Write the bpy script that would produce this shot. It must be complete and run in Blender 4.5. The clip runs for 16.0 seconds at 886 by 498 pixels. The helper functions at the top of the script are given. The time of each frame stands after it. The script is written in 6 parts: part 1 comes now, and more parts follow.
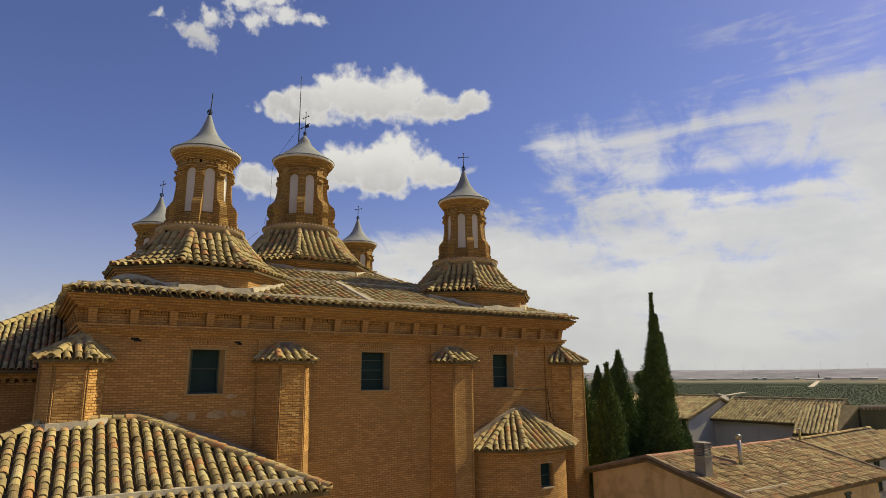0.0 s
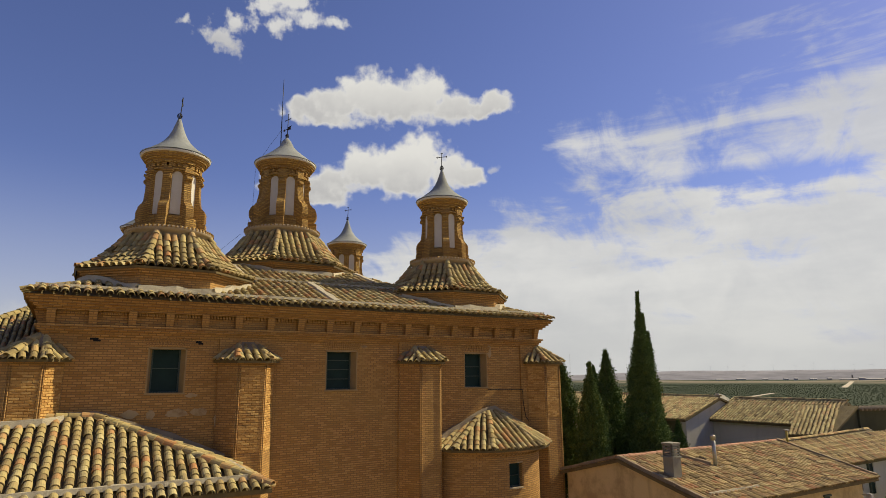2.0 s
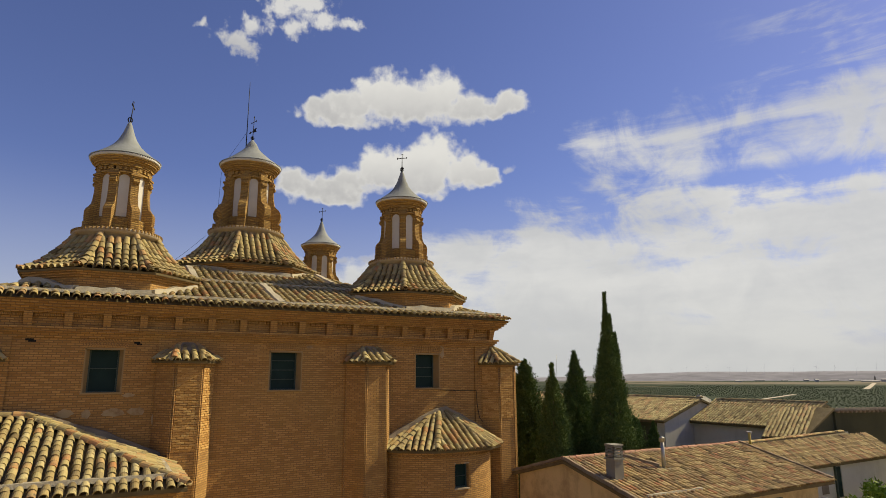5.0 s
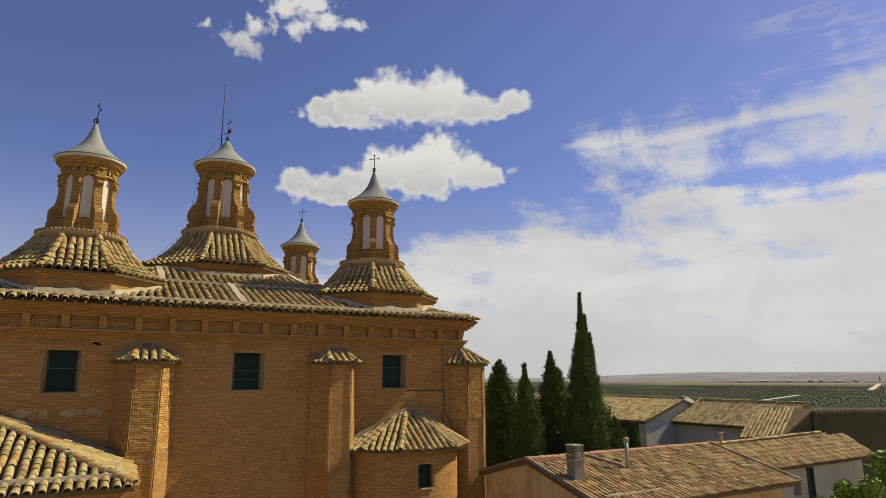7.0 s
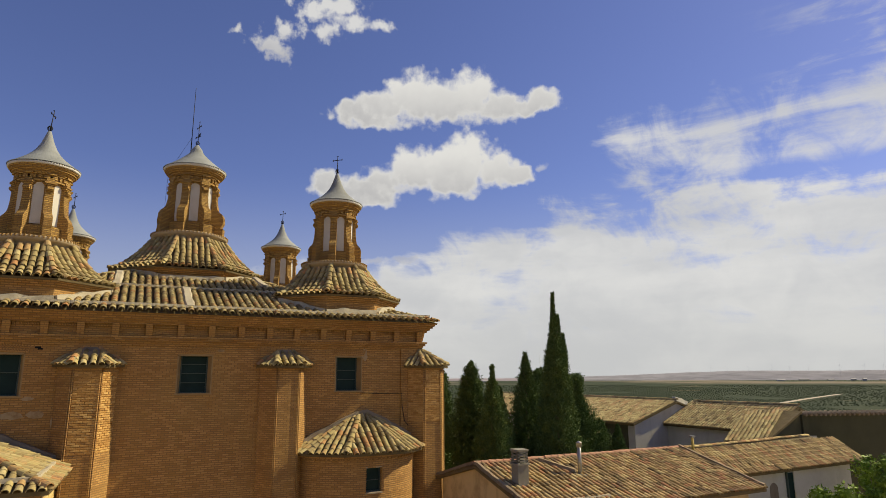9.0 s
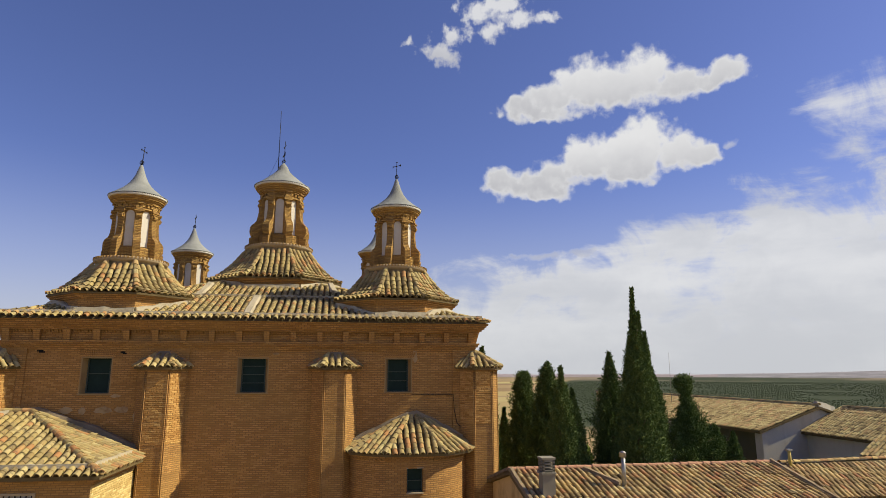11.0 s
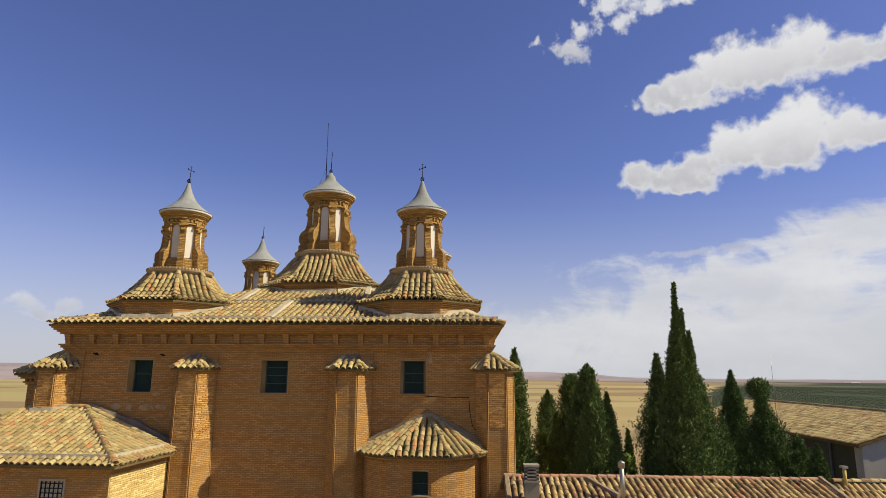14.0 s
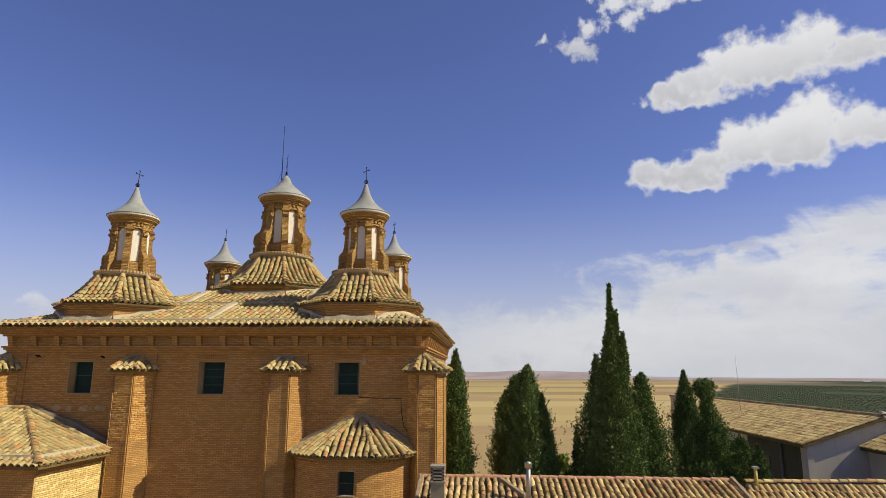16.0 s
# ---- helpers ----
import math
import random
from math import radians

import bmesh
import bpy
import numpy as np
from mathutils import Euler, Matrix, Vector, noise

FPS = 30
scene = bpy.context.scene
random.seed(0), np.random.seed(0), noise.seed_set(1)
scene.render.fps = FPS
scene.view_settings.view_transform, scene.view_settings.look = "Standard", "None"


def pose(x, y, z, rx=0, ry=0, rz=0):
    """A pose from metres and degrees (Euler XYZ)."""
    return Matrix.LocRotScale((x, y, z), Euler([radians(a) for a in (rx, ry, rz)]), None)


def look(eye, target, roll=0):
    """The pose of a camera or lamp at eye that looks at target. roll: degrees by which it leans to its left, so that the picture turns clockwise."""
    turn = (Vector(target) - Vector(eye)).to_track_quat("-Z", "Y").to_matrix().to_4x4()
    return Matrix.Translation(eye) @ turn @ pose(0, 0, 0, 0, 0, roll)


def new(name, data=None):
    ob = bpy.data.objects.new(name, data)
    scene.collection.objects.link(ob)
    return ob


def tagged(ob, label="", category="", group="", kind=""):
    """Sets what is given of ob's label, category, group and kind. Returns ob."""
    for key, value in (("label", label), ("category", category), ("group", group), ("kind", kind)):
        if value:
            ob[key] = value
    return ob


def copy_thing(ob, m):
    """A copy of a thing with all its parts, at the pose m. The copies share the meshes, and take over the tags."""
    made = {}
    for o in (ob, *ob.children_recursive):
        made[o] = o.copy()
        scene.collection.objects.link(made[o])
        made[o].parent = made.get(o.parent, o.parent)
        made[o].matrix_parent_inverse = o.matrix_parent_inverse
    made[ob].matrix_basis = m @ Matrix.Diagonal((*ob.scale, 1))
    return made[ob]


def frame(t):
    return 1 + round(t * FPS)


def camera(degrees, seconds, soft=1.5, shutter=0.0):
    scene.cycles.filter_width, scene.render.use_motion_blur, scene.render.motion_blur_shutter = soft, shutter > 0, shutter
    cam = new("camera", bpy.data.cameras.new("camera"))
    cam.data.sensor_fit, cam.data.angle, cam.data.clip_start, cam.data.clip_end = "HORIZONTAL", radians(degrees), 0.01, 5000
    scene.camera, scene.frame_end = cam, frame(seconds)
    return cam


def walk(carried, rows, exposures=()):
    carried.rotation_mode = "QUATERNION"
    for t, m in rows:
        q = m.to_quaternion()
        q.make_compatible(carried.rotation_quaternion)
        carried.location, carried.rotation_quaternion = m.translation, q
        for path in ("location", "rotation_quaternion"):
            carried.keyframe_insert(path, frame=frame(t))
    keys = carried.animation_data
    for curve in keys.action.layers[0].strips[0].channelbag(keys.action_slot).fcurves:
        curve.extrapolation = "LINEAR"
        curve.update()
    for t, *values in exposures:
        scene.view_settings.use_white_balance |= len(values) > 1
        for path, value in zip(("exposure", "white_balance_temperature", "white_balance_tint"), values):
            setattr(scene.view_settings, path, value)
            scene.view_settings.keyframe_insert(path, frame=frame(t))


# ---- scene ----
cam = camera(71.9, 16.0, soft=0.5)
PATH = [
    (0, (0.017, 0.017, 9.913), (1.106, 1.644, 10.318), -0.4),
    (0.5, (0.353, -0.189, 9.891), (1.43, 1.446, 10.297), -0.4),
    (1, (0.744, -0.473, 9.869), (1.802, 1.174, 10.278), -0.4),
    (1.5, (1.144, -0.729, 9.862), (2.184, 0.93, 10.271), -0.4),
    (2, (1.541, -0.985, 9.873), (2.566, 0.684, 10.28), -0.4),
    (2.5, (1.877, -1.219, 9.857), (2.89, 0.456, 10.266), -0.4),
    (3, (2.215, -1.443, 9.871), (3.219, 0.238, 10.278), -0.3),
    (3.5, (2.565, -1.668, 9.893), (3.56, 0.018, 10.299), -0.3),
    (4, (2.881, -1.852, 9.868), (3.872, -0.163, 10.275), -0.3),
    (6.5, (4.256, -2.677, 9.87), (5.228, -0.978, 10.279), -0.2),
    (7, (4.542, -2.85, 9.87), (5.514, -1.151, 10.279), -0.2),
    (7.5, (4.817, -3.017, 9.862), (5.788, -1.317, 10.271), -0.2),
    (8, (5.15, -3.184, 9.866), (6.118, -1.482, 10.276), -0.2),
    (10.5, (10.763, -5.07, 10.187), (11.283, -3.18, 10.581), -0.2),
    (11, (11.57, -5.208, 10.195), (11.916, -3.278, 10.588), -0.0),
    (11.5, (12.246, -5.258, 10.18), (12.454, -3.308, 10.575), 0.0),
    (12, (13.118, -5.315, 10.131), (13.182, -3.357, 10.531), 0.1),
    (12.5, (13.891, -5.334, 10.119), (13.866, -3.375, 10.522), 0.2),
    (13, (14.651, -5.267, 10.116), (14.581, -3.31, 10.52), 0.3),
    (13.5, (15.313, -5.223, 10.156), (15.227, -3.266, 10.559), 0.3),
    (14, (16.061, -5.161, 10.166), (15.966, -3.204, 10.568), 0.3),
    (14.5, (16.761, -5.147, 10.189), (16.66, -3.19, 10.59), 0.3),
    (15, (17.542, -5.192, 10.223), (17.433, -3.235, 10.622), 0.3),
    (15.5, (18.193, -5.239, 10.241), (18.079, -3.282, 10.64), 0.3),
    (16, (18.773, -5.252, 10.251), (18.653, -3.296, 10.65), 0.2),
]
walk(cam, [(t, look(eye, target, roll)) for t, eye, target, roll in PATH], exposures=[(0.0, 0.21, 6680, 8), (8.2, 0.21, 6680, 8), (11.5, 0.29, 6280, 11), (16.0, 0.29, 6280, 11)])

# ---- world, sun ----
SUN_EL, SUN_AZ = 42.0, 96.8        # degrees; azimuth clockwise from +y
SKY_TINT = (0.85, 0.765, 1.05)
world = bpy.data.worlds.new("sky_world")
scene.world = world
world.use_nodes = True


class Nodes:
    """A small writer of node trees."""
    def __init__(self, tree):
        self.t = tree
        tree.nodes.clear()

    def add(self, kind, inputs=None, operation=""):
        n = self.t.nodes.new(kind)
        if operation:
            n.operation = operation
        for k, v in (inputs or {}).items():
            self.put(n.inputs[k], v)
        return n

    def put(self, sock, v):
        if isinstance(v, bpy.types.NodeSocket):
            self.t.links.new(v, sock)
        else:
            sock.default_value = v

    def m(self, op, a, b=0.0, c=0.0, clamp=False):
        n = self.t.nodes.new("ShaderNodeMath")
        n.operation, n.use_clamp = op, clamp
        for s, v in zip(n.inputs, (a, b, c)):
            self.put(s, v)
        return n.outputs[0]

    def step(self, v, lo, hi, to0=0.0, to1=1.0):
        n = self.add("ShaderNodeMapRange")
        n.interpolation_type = "SMOOTHSTEP"
        for s, x in zip(n.inputs[:5], (v, lo, hi, to0, to1)):
            self.put(s, x)
        return n.outputs[0]

    def mix(self, f, a, b, blend="MIX"):
        n = self.add("ShaderNodeMix")
        n.data_type, n.blend_type = "RGBA", blend
        for k, v in ((0, f), (6, a), (7, b)):
            self.put(n.inputs[k], (*v, 1) if isinstance(v, tuple) and len(v) == 3 else v)
        return n.outputs[2]

    def noise(self, vec, scale, detail=4.0, rough=0.55, distort=0.0):
        n = self.add("ShaderNodeTexNoise", {"Scale": scale, "Detail": detail, "Roughness": rough, "Distortion": distort})
        if vec is not None:
            self.put(n.inputs["Vector"], vec)
        return n.outputs["Fac"]

    def ramp(self, f, stops):
        n = self.add("ShaderNodeValToRGB", {"Fac": f})
        el = n.color_ramp.elements
        while len(el) < len(stops):
            el.new(0.5)
        for e, (p, c) in zip(el, stops):
            e.position, e.color = p, (*c, 1)
        return n.outputs["Color"]


def build_sky():
    k = Nodes(world.node_tree)
    sky = k.add("ShaderNodeTexSky")
    sky.sky_type, sky.sun_disc = "NISHITA", False
    sky.sun_elevation, sky.sun_rotation = radians(SUN_EL), radians(SUN_AZ)
    sky.air_density, sky.dust_density, sky.ozone_density, sky.altitude = 1.0, 0.6, 3.0, 400.0
    d = k.add("ShaderNodeTexCoord").outputs["Generated"]
    sep = k.add("ShaderNodeSeparateXYZ", {0: d})
    az = k.m("MULTIPLY", k.m("ARCTAN2", sep.outputs[0], sep.outputs[1]), 57.2958)
    el = k.m("MULTIPLY", k.m("ARCSINE", sep.outputs[2]), 57.2958)
    flat = k.add("ShaderNodeCombineXYZ", {0: az, 1: el}).outputs[0]
    bend = k.add("ShaderNodeTexNoise", {"Vector": flat, "Scale": 0.42, "Detail": 3.0, "Roughness": 0.5})
    push = k.add("ShaderNodeSeparateXYZ", {0: k.add("ShaderNodeVectorMath", {0: bend.outputs["Color"], 1: (0.5, 0.5, 0.5)}, operation="SUBTRACT").outputs[0]})
    wa = k.m("ADD", az, k.m("MULTIPLY", push.outputs[0], 2.4))
    we = k.m("ADD", el, k.m("MULTIPLY", push.outputs[1], 1.8))
    # rounded billows at two sizes, and frayed rims
    cell, small = k.add("ShaderNodeTexVoronoi"), k.add("ShaderNodeTexVoronoi")
    for v, size in ((cell, 0.62), (small, 1.5)):
        v.feature = "SMOOTH_F1"
        k.put(v.inputs["Vector"], flat)
        v.inputs["Scale"].default_value, v.inputs["Smoothness"].default_value = size, 0.6
    fray = k.noise(flat, 0.9, 7, 0.60)
    billow = k.m("ADD", k.m("MULTIPLY", k.m("SUBTRACT", 0.42, cell.outputs["Distance"]), 0.42), k.m("MULTIPLY", k.m("SUBTRACT", 0.42, small.outputs["Distance"]), 0.20))
    rag = k.m("MULTIPLY", k.m("SUBTRACT", fray, 0.5), 0.75)
    edge = k.m("ADD", billow, rag)

    def puff(a, e, w, h):
        u = k.m("DIVIDE", k.m("SUBTRACT", wa, a), w)
        v = k.m("DIVIDE", k.m("SUBTRACT", we, e), h)
        return k.m("SUBTRACT", 1.0, k.m("SQRT", k.m("ADD", k.m("MULTIPLY", u, u), k.m("MULTIPLY", v, v))))

    def heap(base, tall, puffs, dense=1.0, torn=0.0):
        """Cover and tone of one cumulus: white above, soft grey below; torn: how far it is frayed into wisps."""
        out = puff(*puffs[0])
        for p in puffs[1:]:
            out = k.m("SMOOTH_MAX", out, puff(*p), 0.25)
        body = k.m("ADD", out, edge)
        if torn:
            body = k.m("ADD", body, k.m("MULTIPLY", k.m("SUBTRACT", fray, 0.52), torn))
        up = k.m("DIVIDE", k.m("SUBTRACT", k.m("ADD", we, k.m("MULTIPLY", edge, 2.2)), base), tall)
        grey = k.m("MULTIPLY", k.step(body, 0.08, 0.55), k.step(up, 1.0, 0.15))
        grey = k.m("MULTIPLY", grey, k.step(k.m("ADD", fray, billow), 0.15, 0.75, 0.55, 1.0))
        return k.m("MULTIPLY", k.step(body, -0.04, 0.40 if dense == 1.0 else 0.70), dense), k.mix(grey, (7.3, 7.2, 6.98), (4.9, 4.85, 4.92))
    HEAPS = [heap(23.0, 4.6, [(24.2, 25.7, 3.1, 2.6), (20.9, 24.7, 3.5, 1.8), (18.0, 24.0, 2.7, 1.15), (29.4, 25.6, 4.0, 2.8), (26.5, 25.4, 3.2, 2.5), (32.8, 24.8, 3.2, 2.0),
                              (36.8, 25.1, 2.3, 1.4), (35.0, 24.4, 2.6, 1.1), (20.4, 23.5, 2.4, 0.9)]),
             heap(16.4, 4.8, [(16.0, 17.4, 2.3, 1.8), (18.4, 17.2, 3.0, 1.6), (21.1, 17.8, 2.8, 2.1), (24.3, 19.2, 3.2, 2.6), (28.8, 19.9, 3.7, 3.2), (26.5, 19.2, 3.6, 2.8),
                              (32.1, 19.2, 2.9, 2.2), (34.5, 18.4, 1.9, 1.2), (27.7, 17.9, 4.4, 1.4), (19.5, 16.5, 3.0, 0.9)]),
             heap(27.5, 4.0, [(10.0, 29.0, 2.3, 1.3), (11.2, 30.5, 2.0, 1.1), (13.8, 32.3, 2.8, 1.5), (16.3, 32.9, 3.2, 1.4), (15.3, 30.8, 1.6, 1.0), (17.8, 31.8, 2.2, 1.0),
                              (20.7, 31.7, 1.6, 0.7), (6.8, 29.9, 0.8, 0.5), (15.9, 35.1, 4.0, 1.2)], 0.88, 1.5),
             heap(4.0, 3.0, [(-37.3, 5.6, 1.5, 0.9), (-34.1, 5.2, 1.3, 0.9), (-35.7, 4.6, 2.2, 0.6)], 0.6, 0.8),
             heap(18.0, 2.0, [(36.6, 19.2, 0.7, 0.5), (19.5, 10.6, 3.6, 0.5), (23.5, 10.8, 2.8, 0.5)], 0.5, 1.0)]
    # thin sheet over the sun's side, its upper edge rising to the east, and streaked cirrus above it
    wind = k.add("ShaderNodeMapping", {"Vector": flat, "Rotation": (0, 0, radians(-16)), "Scale": (0.07, 0.26, 1)}).outputs[0]
    streak = k.m("SUBTRACT", k.noise(wind, 1.0, 8, 0.60, 0.4), 0.5)
    fine = k.m("SUBTRACT", k.noise(flat, 0.22, 8, 0.62, 0.6), 0.5)
    foot = k.m("ADD", k.m("MINIMUM", k.m("ADD", 6.2, k.m("MULTIPLY", az, 0.21)), 16.2), k.m("MULTIPLY", k.step(az, 62.0, 80.0), 6.0))
    rise = k.m("SUBTRACT", foot, el)
    mess = k.m("ADD", k.m("MULTIPLY", streak, 3.0), k.m("MULTIPLY", fine, 2.6))
    veil = k.step(k.m("ADD", k.m("MINIMUM", k.m("MULTIPLY", rise, 0.24), 0.85), mess), -0.20, 0.75)
    veil = k.m("MULTIPLY", veil, k.step(az, -16.0, 8.0))
    comb = k.add("ShaderNodeMapping", {"Vector": flat, "Rotation": (0, 0, radians(-34)), "Scale": (0.055, 0.24, 1)}).outputs[0]
    thread = k.m("SUBTRACT", k.noise(comb, 1.0, 8, 0.62, 0.5), 0.5)
    reach = k.m("MULTIPLY", k.step(az, 38.5, 46.0), k.m("MULTIPLY", k.step(el, 26.5, 21.0), k.step(el, 14.0, 18.0)))
    band = k.step(k.m("ADD", k.m("SUBTRACT", k.m("MULTIPLY", reach, 1.0), 0.62), k.m("ADD", k.m("MULTIPLY", thread, 2.0), k.m("MULTIPLY", fine, 1.8))), -0.12, 0.72)
    band = k.m("MULTIPLY", band, k.step(reach, 0.0, 0.4))
    steep = k.add("ShaderNodeMapping", {"Vector": flat, "Rotation": (0, 0, radians(-52)), "Scale": (0.06, 0.42, 1)}).outputs[0]
    high = k.m("MULTIPLY", k.step(k.m("ADD", k.noise(steep, 1.0, 6, 0.6, 0.4), k.m("MULTIPLY", fine, 0.3)), 0.52, 0.74), k.m("MULTIPLY", k.step(az, 54.0, 64.0), k.step(el, 60.0, 32.0)))
    sheet = k.m("MULTIPLY", k.m("MAXIMUM", k.m("MAXIMUM", veil, k.m("MULTIPLY", band, 0.92)), k.m("MULTIPLY", high, 0.6)), 0.94)
    blue = k.mix(1.0, sky.outputs[0], SKY_TINT, "MULTIPLY")
    haze = k.m("MULTIPLY", k.step(el, 19.0, -3.0), 0.76)
    col = k.mix(haze, blue, (5.0, 5.1, 5.4))
    shade = k.step(k.m("ADD", k.noise(wind, 0.55, 5, 0.55), k.m("MULTIPLY", fine, 0.35)), 0.32, 0.66)
    col = k.mix(sheet, col, k.mix(shade, (7.15, 7.1, 6.95), (5.7, 5.75, 5.85)))
    col = k.mix(k.m("MULTIPLY", k.step(el, 9.0, -2.0), 0.62), col, (5.2, 5.3, 5.4))
    for cover, tone in HEAPS:
        col = k.mix(cover, col, tone)
    bg = k.add("ShaderNodeBackground", {"Color": col, "Strength": 0.088})
    k.t.links.new(bg.outputs[0], k.add("ShaderNodeOutputWorld").inputs[0])


build_sky()
sun = new("sun", bpy.data.lights.new("sun", "SUN"))
sun.data.energy, sun.data.angle, sun.data.color = 5.0, radians(0.53), (1.0, 0.88, 0.60)
_a, _e = radians(SUN_AZ), radians(SUN_EL)
sun.matrix_world = look((0, 0, 60), (-math.sin(_a) * math.cos(_e), -math.cos(_a) * math.cos(_e), 60 - math.sin(_e)))


# ---- materials ----
def material(name, build, rough=0.85, metal=0.0):
    mat = bpy.data.materials.new(name)
    mat.use_nodes = True
    k = Nodes(mat.node_tree)
    col, height, extra = build(k)
    b = k.add("ShaderNodeBsdfPrincipled", {"Base Color": (*col, 1) if isinstance(col, tuple) else col, "Roughness": rough, "Metallic": metal})
    b.inputs["Specular IOR Level"].default_value = extra.get("spec", 0.25)
    if "rough" in extra:
        k.put(b.inputs["Roughness"], extra["rough"])
    if height is not None:
        bump = k.add("ShaderNodeBump", {"Height": height, "Strength": extra.get("strength", 0.6), "Distance": extra.get("distance", 0.02)})
        k.t.links.new(bump.outputs[0], b.inputs["Normal"])
    k.t.links.new(b.outputs[0], k.add("ShaderNodeOutputMaterial").inputs[0])
    return mat


def place(k):
    return k.add("ShaderNodeNewGeometry").outputs["Position"]


def brickwork(c1, c2, mortar, row=0.066, width=0.27, joint=0.013, depth=0.012, stain=0.35):
    def build(k):
        uv = k.add("ShaderNodeUVMap").outputs[0]
        p = place(k)
        wob = k.add("ShaderNodeTexNoise", {"Vector": uv, "Scale": 2.3, "Detail": 2.0})
        off = k.add("ShaderNodeVectorMath", {0: wob.outputs["Color"], 1: (0.010, 0.008, 0)}, operation="MULTIPLY").outputs[0]
        uvw = k.add("ShaderNodeVectorMath", {0: uv, 1: off}, operation="ADD").outputs[0]
        b = k.add("ShaderNodeTexBrick", {"Vector": uvw, "Color1": (*c1, 1), "Color2": (*c2, 1), "Mortar": (*mortar, 1), "Scale": 1.0,
                                         "Mortar Size": joint, "Mortar Smooth": 0.15, "Bias": 0.0, "Brick Width": width, "Row Height": row})
        grain = k.noise(p, 38.0, 3, 0.6)
        patch = k.noise(p, 0.55, 5, 0.62)
        band = k.noise(k.add("ShaderNodeMapping", {"Vector": p, "Scale": (0.35, 0.35, 2.2)}).outputs[0], 1.0, 4, 0.6)
        col = k.mix(k.step(grain, 0.3, 0.75, 0.0, 0.22), b.outputs["Color"], (0.28, 0.155, 0.050), "MIX")
        col = k.mix(k.step(patch, 0.42, 0.70, 0.0, stain), col, (0.37, 0.235, 0.080))
        col = k.mix(k.step(band, 0.50, 0.74, 0.0, stain), col, (0.20, 0.105, 0.042))
        h = k.m("SUBTRACT", k.m("MULTIPLY", grain, 0.35), b.outputs["Fac"])
        return col, h, {"distance": depth, "strength": 0.65, "spec": 0.15}
    return build


M_BRICK = material("nave_brick", brickwork((0.55, 0.305, 0.098), (0.36, 0.185, 0.057), (0.25, 0.148, 0.063), row=0.062, width=0.20, joint=0.011))
M_BRICK_L = material("lantern_brick", brickwork((0.56, 0.355, 0.100), (0.36, 0.205, 0.058), (0.23, 0.145, 0.06), row=0.058, width=0.19, joint=0.013, depth=0.03))
M_BRICK_S = material("sacristy_brick", brickwork((0.68, 0.52, 0.22), (0.52, 0.37, 0.14), (0.42, 0.31, 0.14), row=0.060, width=0.20, stain=0.12))


def plaster(base, dark, scale=1.0, relief=0.01, amount=0.5):
    def build(k):
        p = place(k)
        big = k.noise(p, 0.6 * scale, 6, 0.65)
        run = k.noise(k.add("ShaderNodeMapping", {"Vector": p, "Scale": (2.2, 2.2, 0.35)}).outputs[0], 1.0, 4, 0.6)
        fine = k.noise(p, 22.0 * scale, 4, 0.7)
        col = k.mix(k.step(big, 0.40, 0.68, 0.0, amount), base, dark)
        col = k.mix(k.step(run, 0.52, 0.75, 0.0, amount * 0.7), col, dark)
        col = k.mix(k.step(fine, 0.35, 0.75, 0.0, 0.22), col, dark)
        return col, k.m("ADD", fine, k.m("MULTIPLY", big, 2.0)), {"distance": relief, "strength": 0.7}
    return build


M_MORTAR = material("roof_mortar", plaster((0.47, 0.41, 0.29), (0.26, 0.21, 0.14), 1.6, 0.02))
M_GREY_MORTAR = material("grey_flashing_mortar", plaster((0.27, 0.215, 0.145), (0.15, 0.11, 0.07), 1.8, 0.02))
M_CONE = material("lantern_cone_render", plaster((0.285, 0.295, 0.285), (0.18, 0.185, 0.17), 1.2, 0.012, 0.7))
M_WHITE = material("white_plaster_panel", plaster((0.64, 0.61, 0.55), (0.46, 0.42, 0.34), 1.8, 0.008, 0.35))
M_WHITEWASH = material("weathered_whitewash", plaster((0.60, 0.56, 0.46), (0.42, 0.38, 0.29), 0.7, 0.006, 0.6))
M_OCHRE = material("ochre_render", plaster((0.66, 0.49, 0.24), (0.36, 0.24, 0.11), 2.4, 0.02, 0.75))
# brown render, its colour lowered further to stand for shade on these walls
M_TAN_SHADE = material("tan_render", plaster((0.090, 0.086, 0.044), (0.056, 0.054, 0.028), 0.8, 0.012, 0.6))
M_STONE = material("pale_stone_trim", plaster((0.45, 0.36, 0.23), (0.28, 0.20, 0.12), 2.5, 0.012))
M_CHIMNEY = material("cement_chimney", plaster((0.27, 0.25, 0.20), (0.18, 0.16, 0.12), 2.5, 0.01))
M_VERGE = material("brown_verge_mortar", plaster((0.30, 0.23, 0.14), (0.17, 0.12, 0.07), 3.0, 0.02, 0.7))
# bedding colour darkened to stand for shade in the channels between tiles
M_SHADE_DECK = material("roof_bedding", plaster((0.17, 0.125, 0.055), (0.085, 0.06, 0.03), 3.0, 0.02))
M_PATCH = material("pale_mortar_patch", plaster((0.42, 0.31, 0.17), (0.26, 0.16, 0.07), 5.0, 0.01, 0.9))


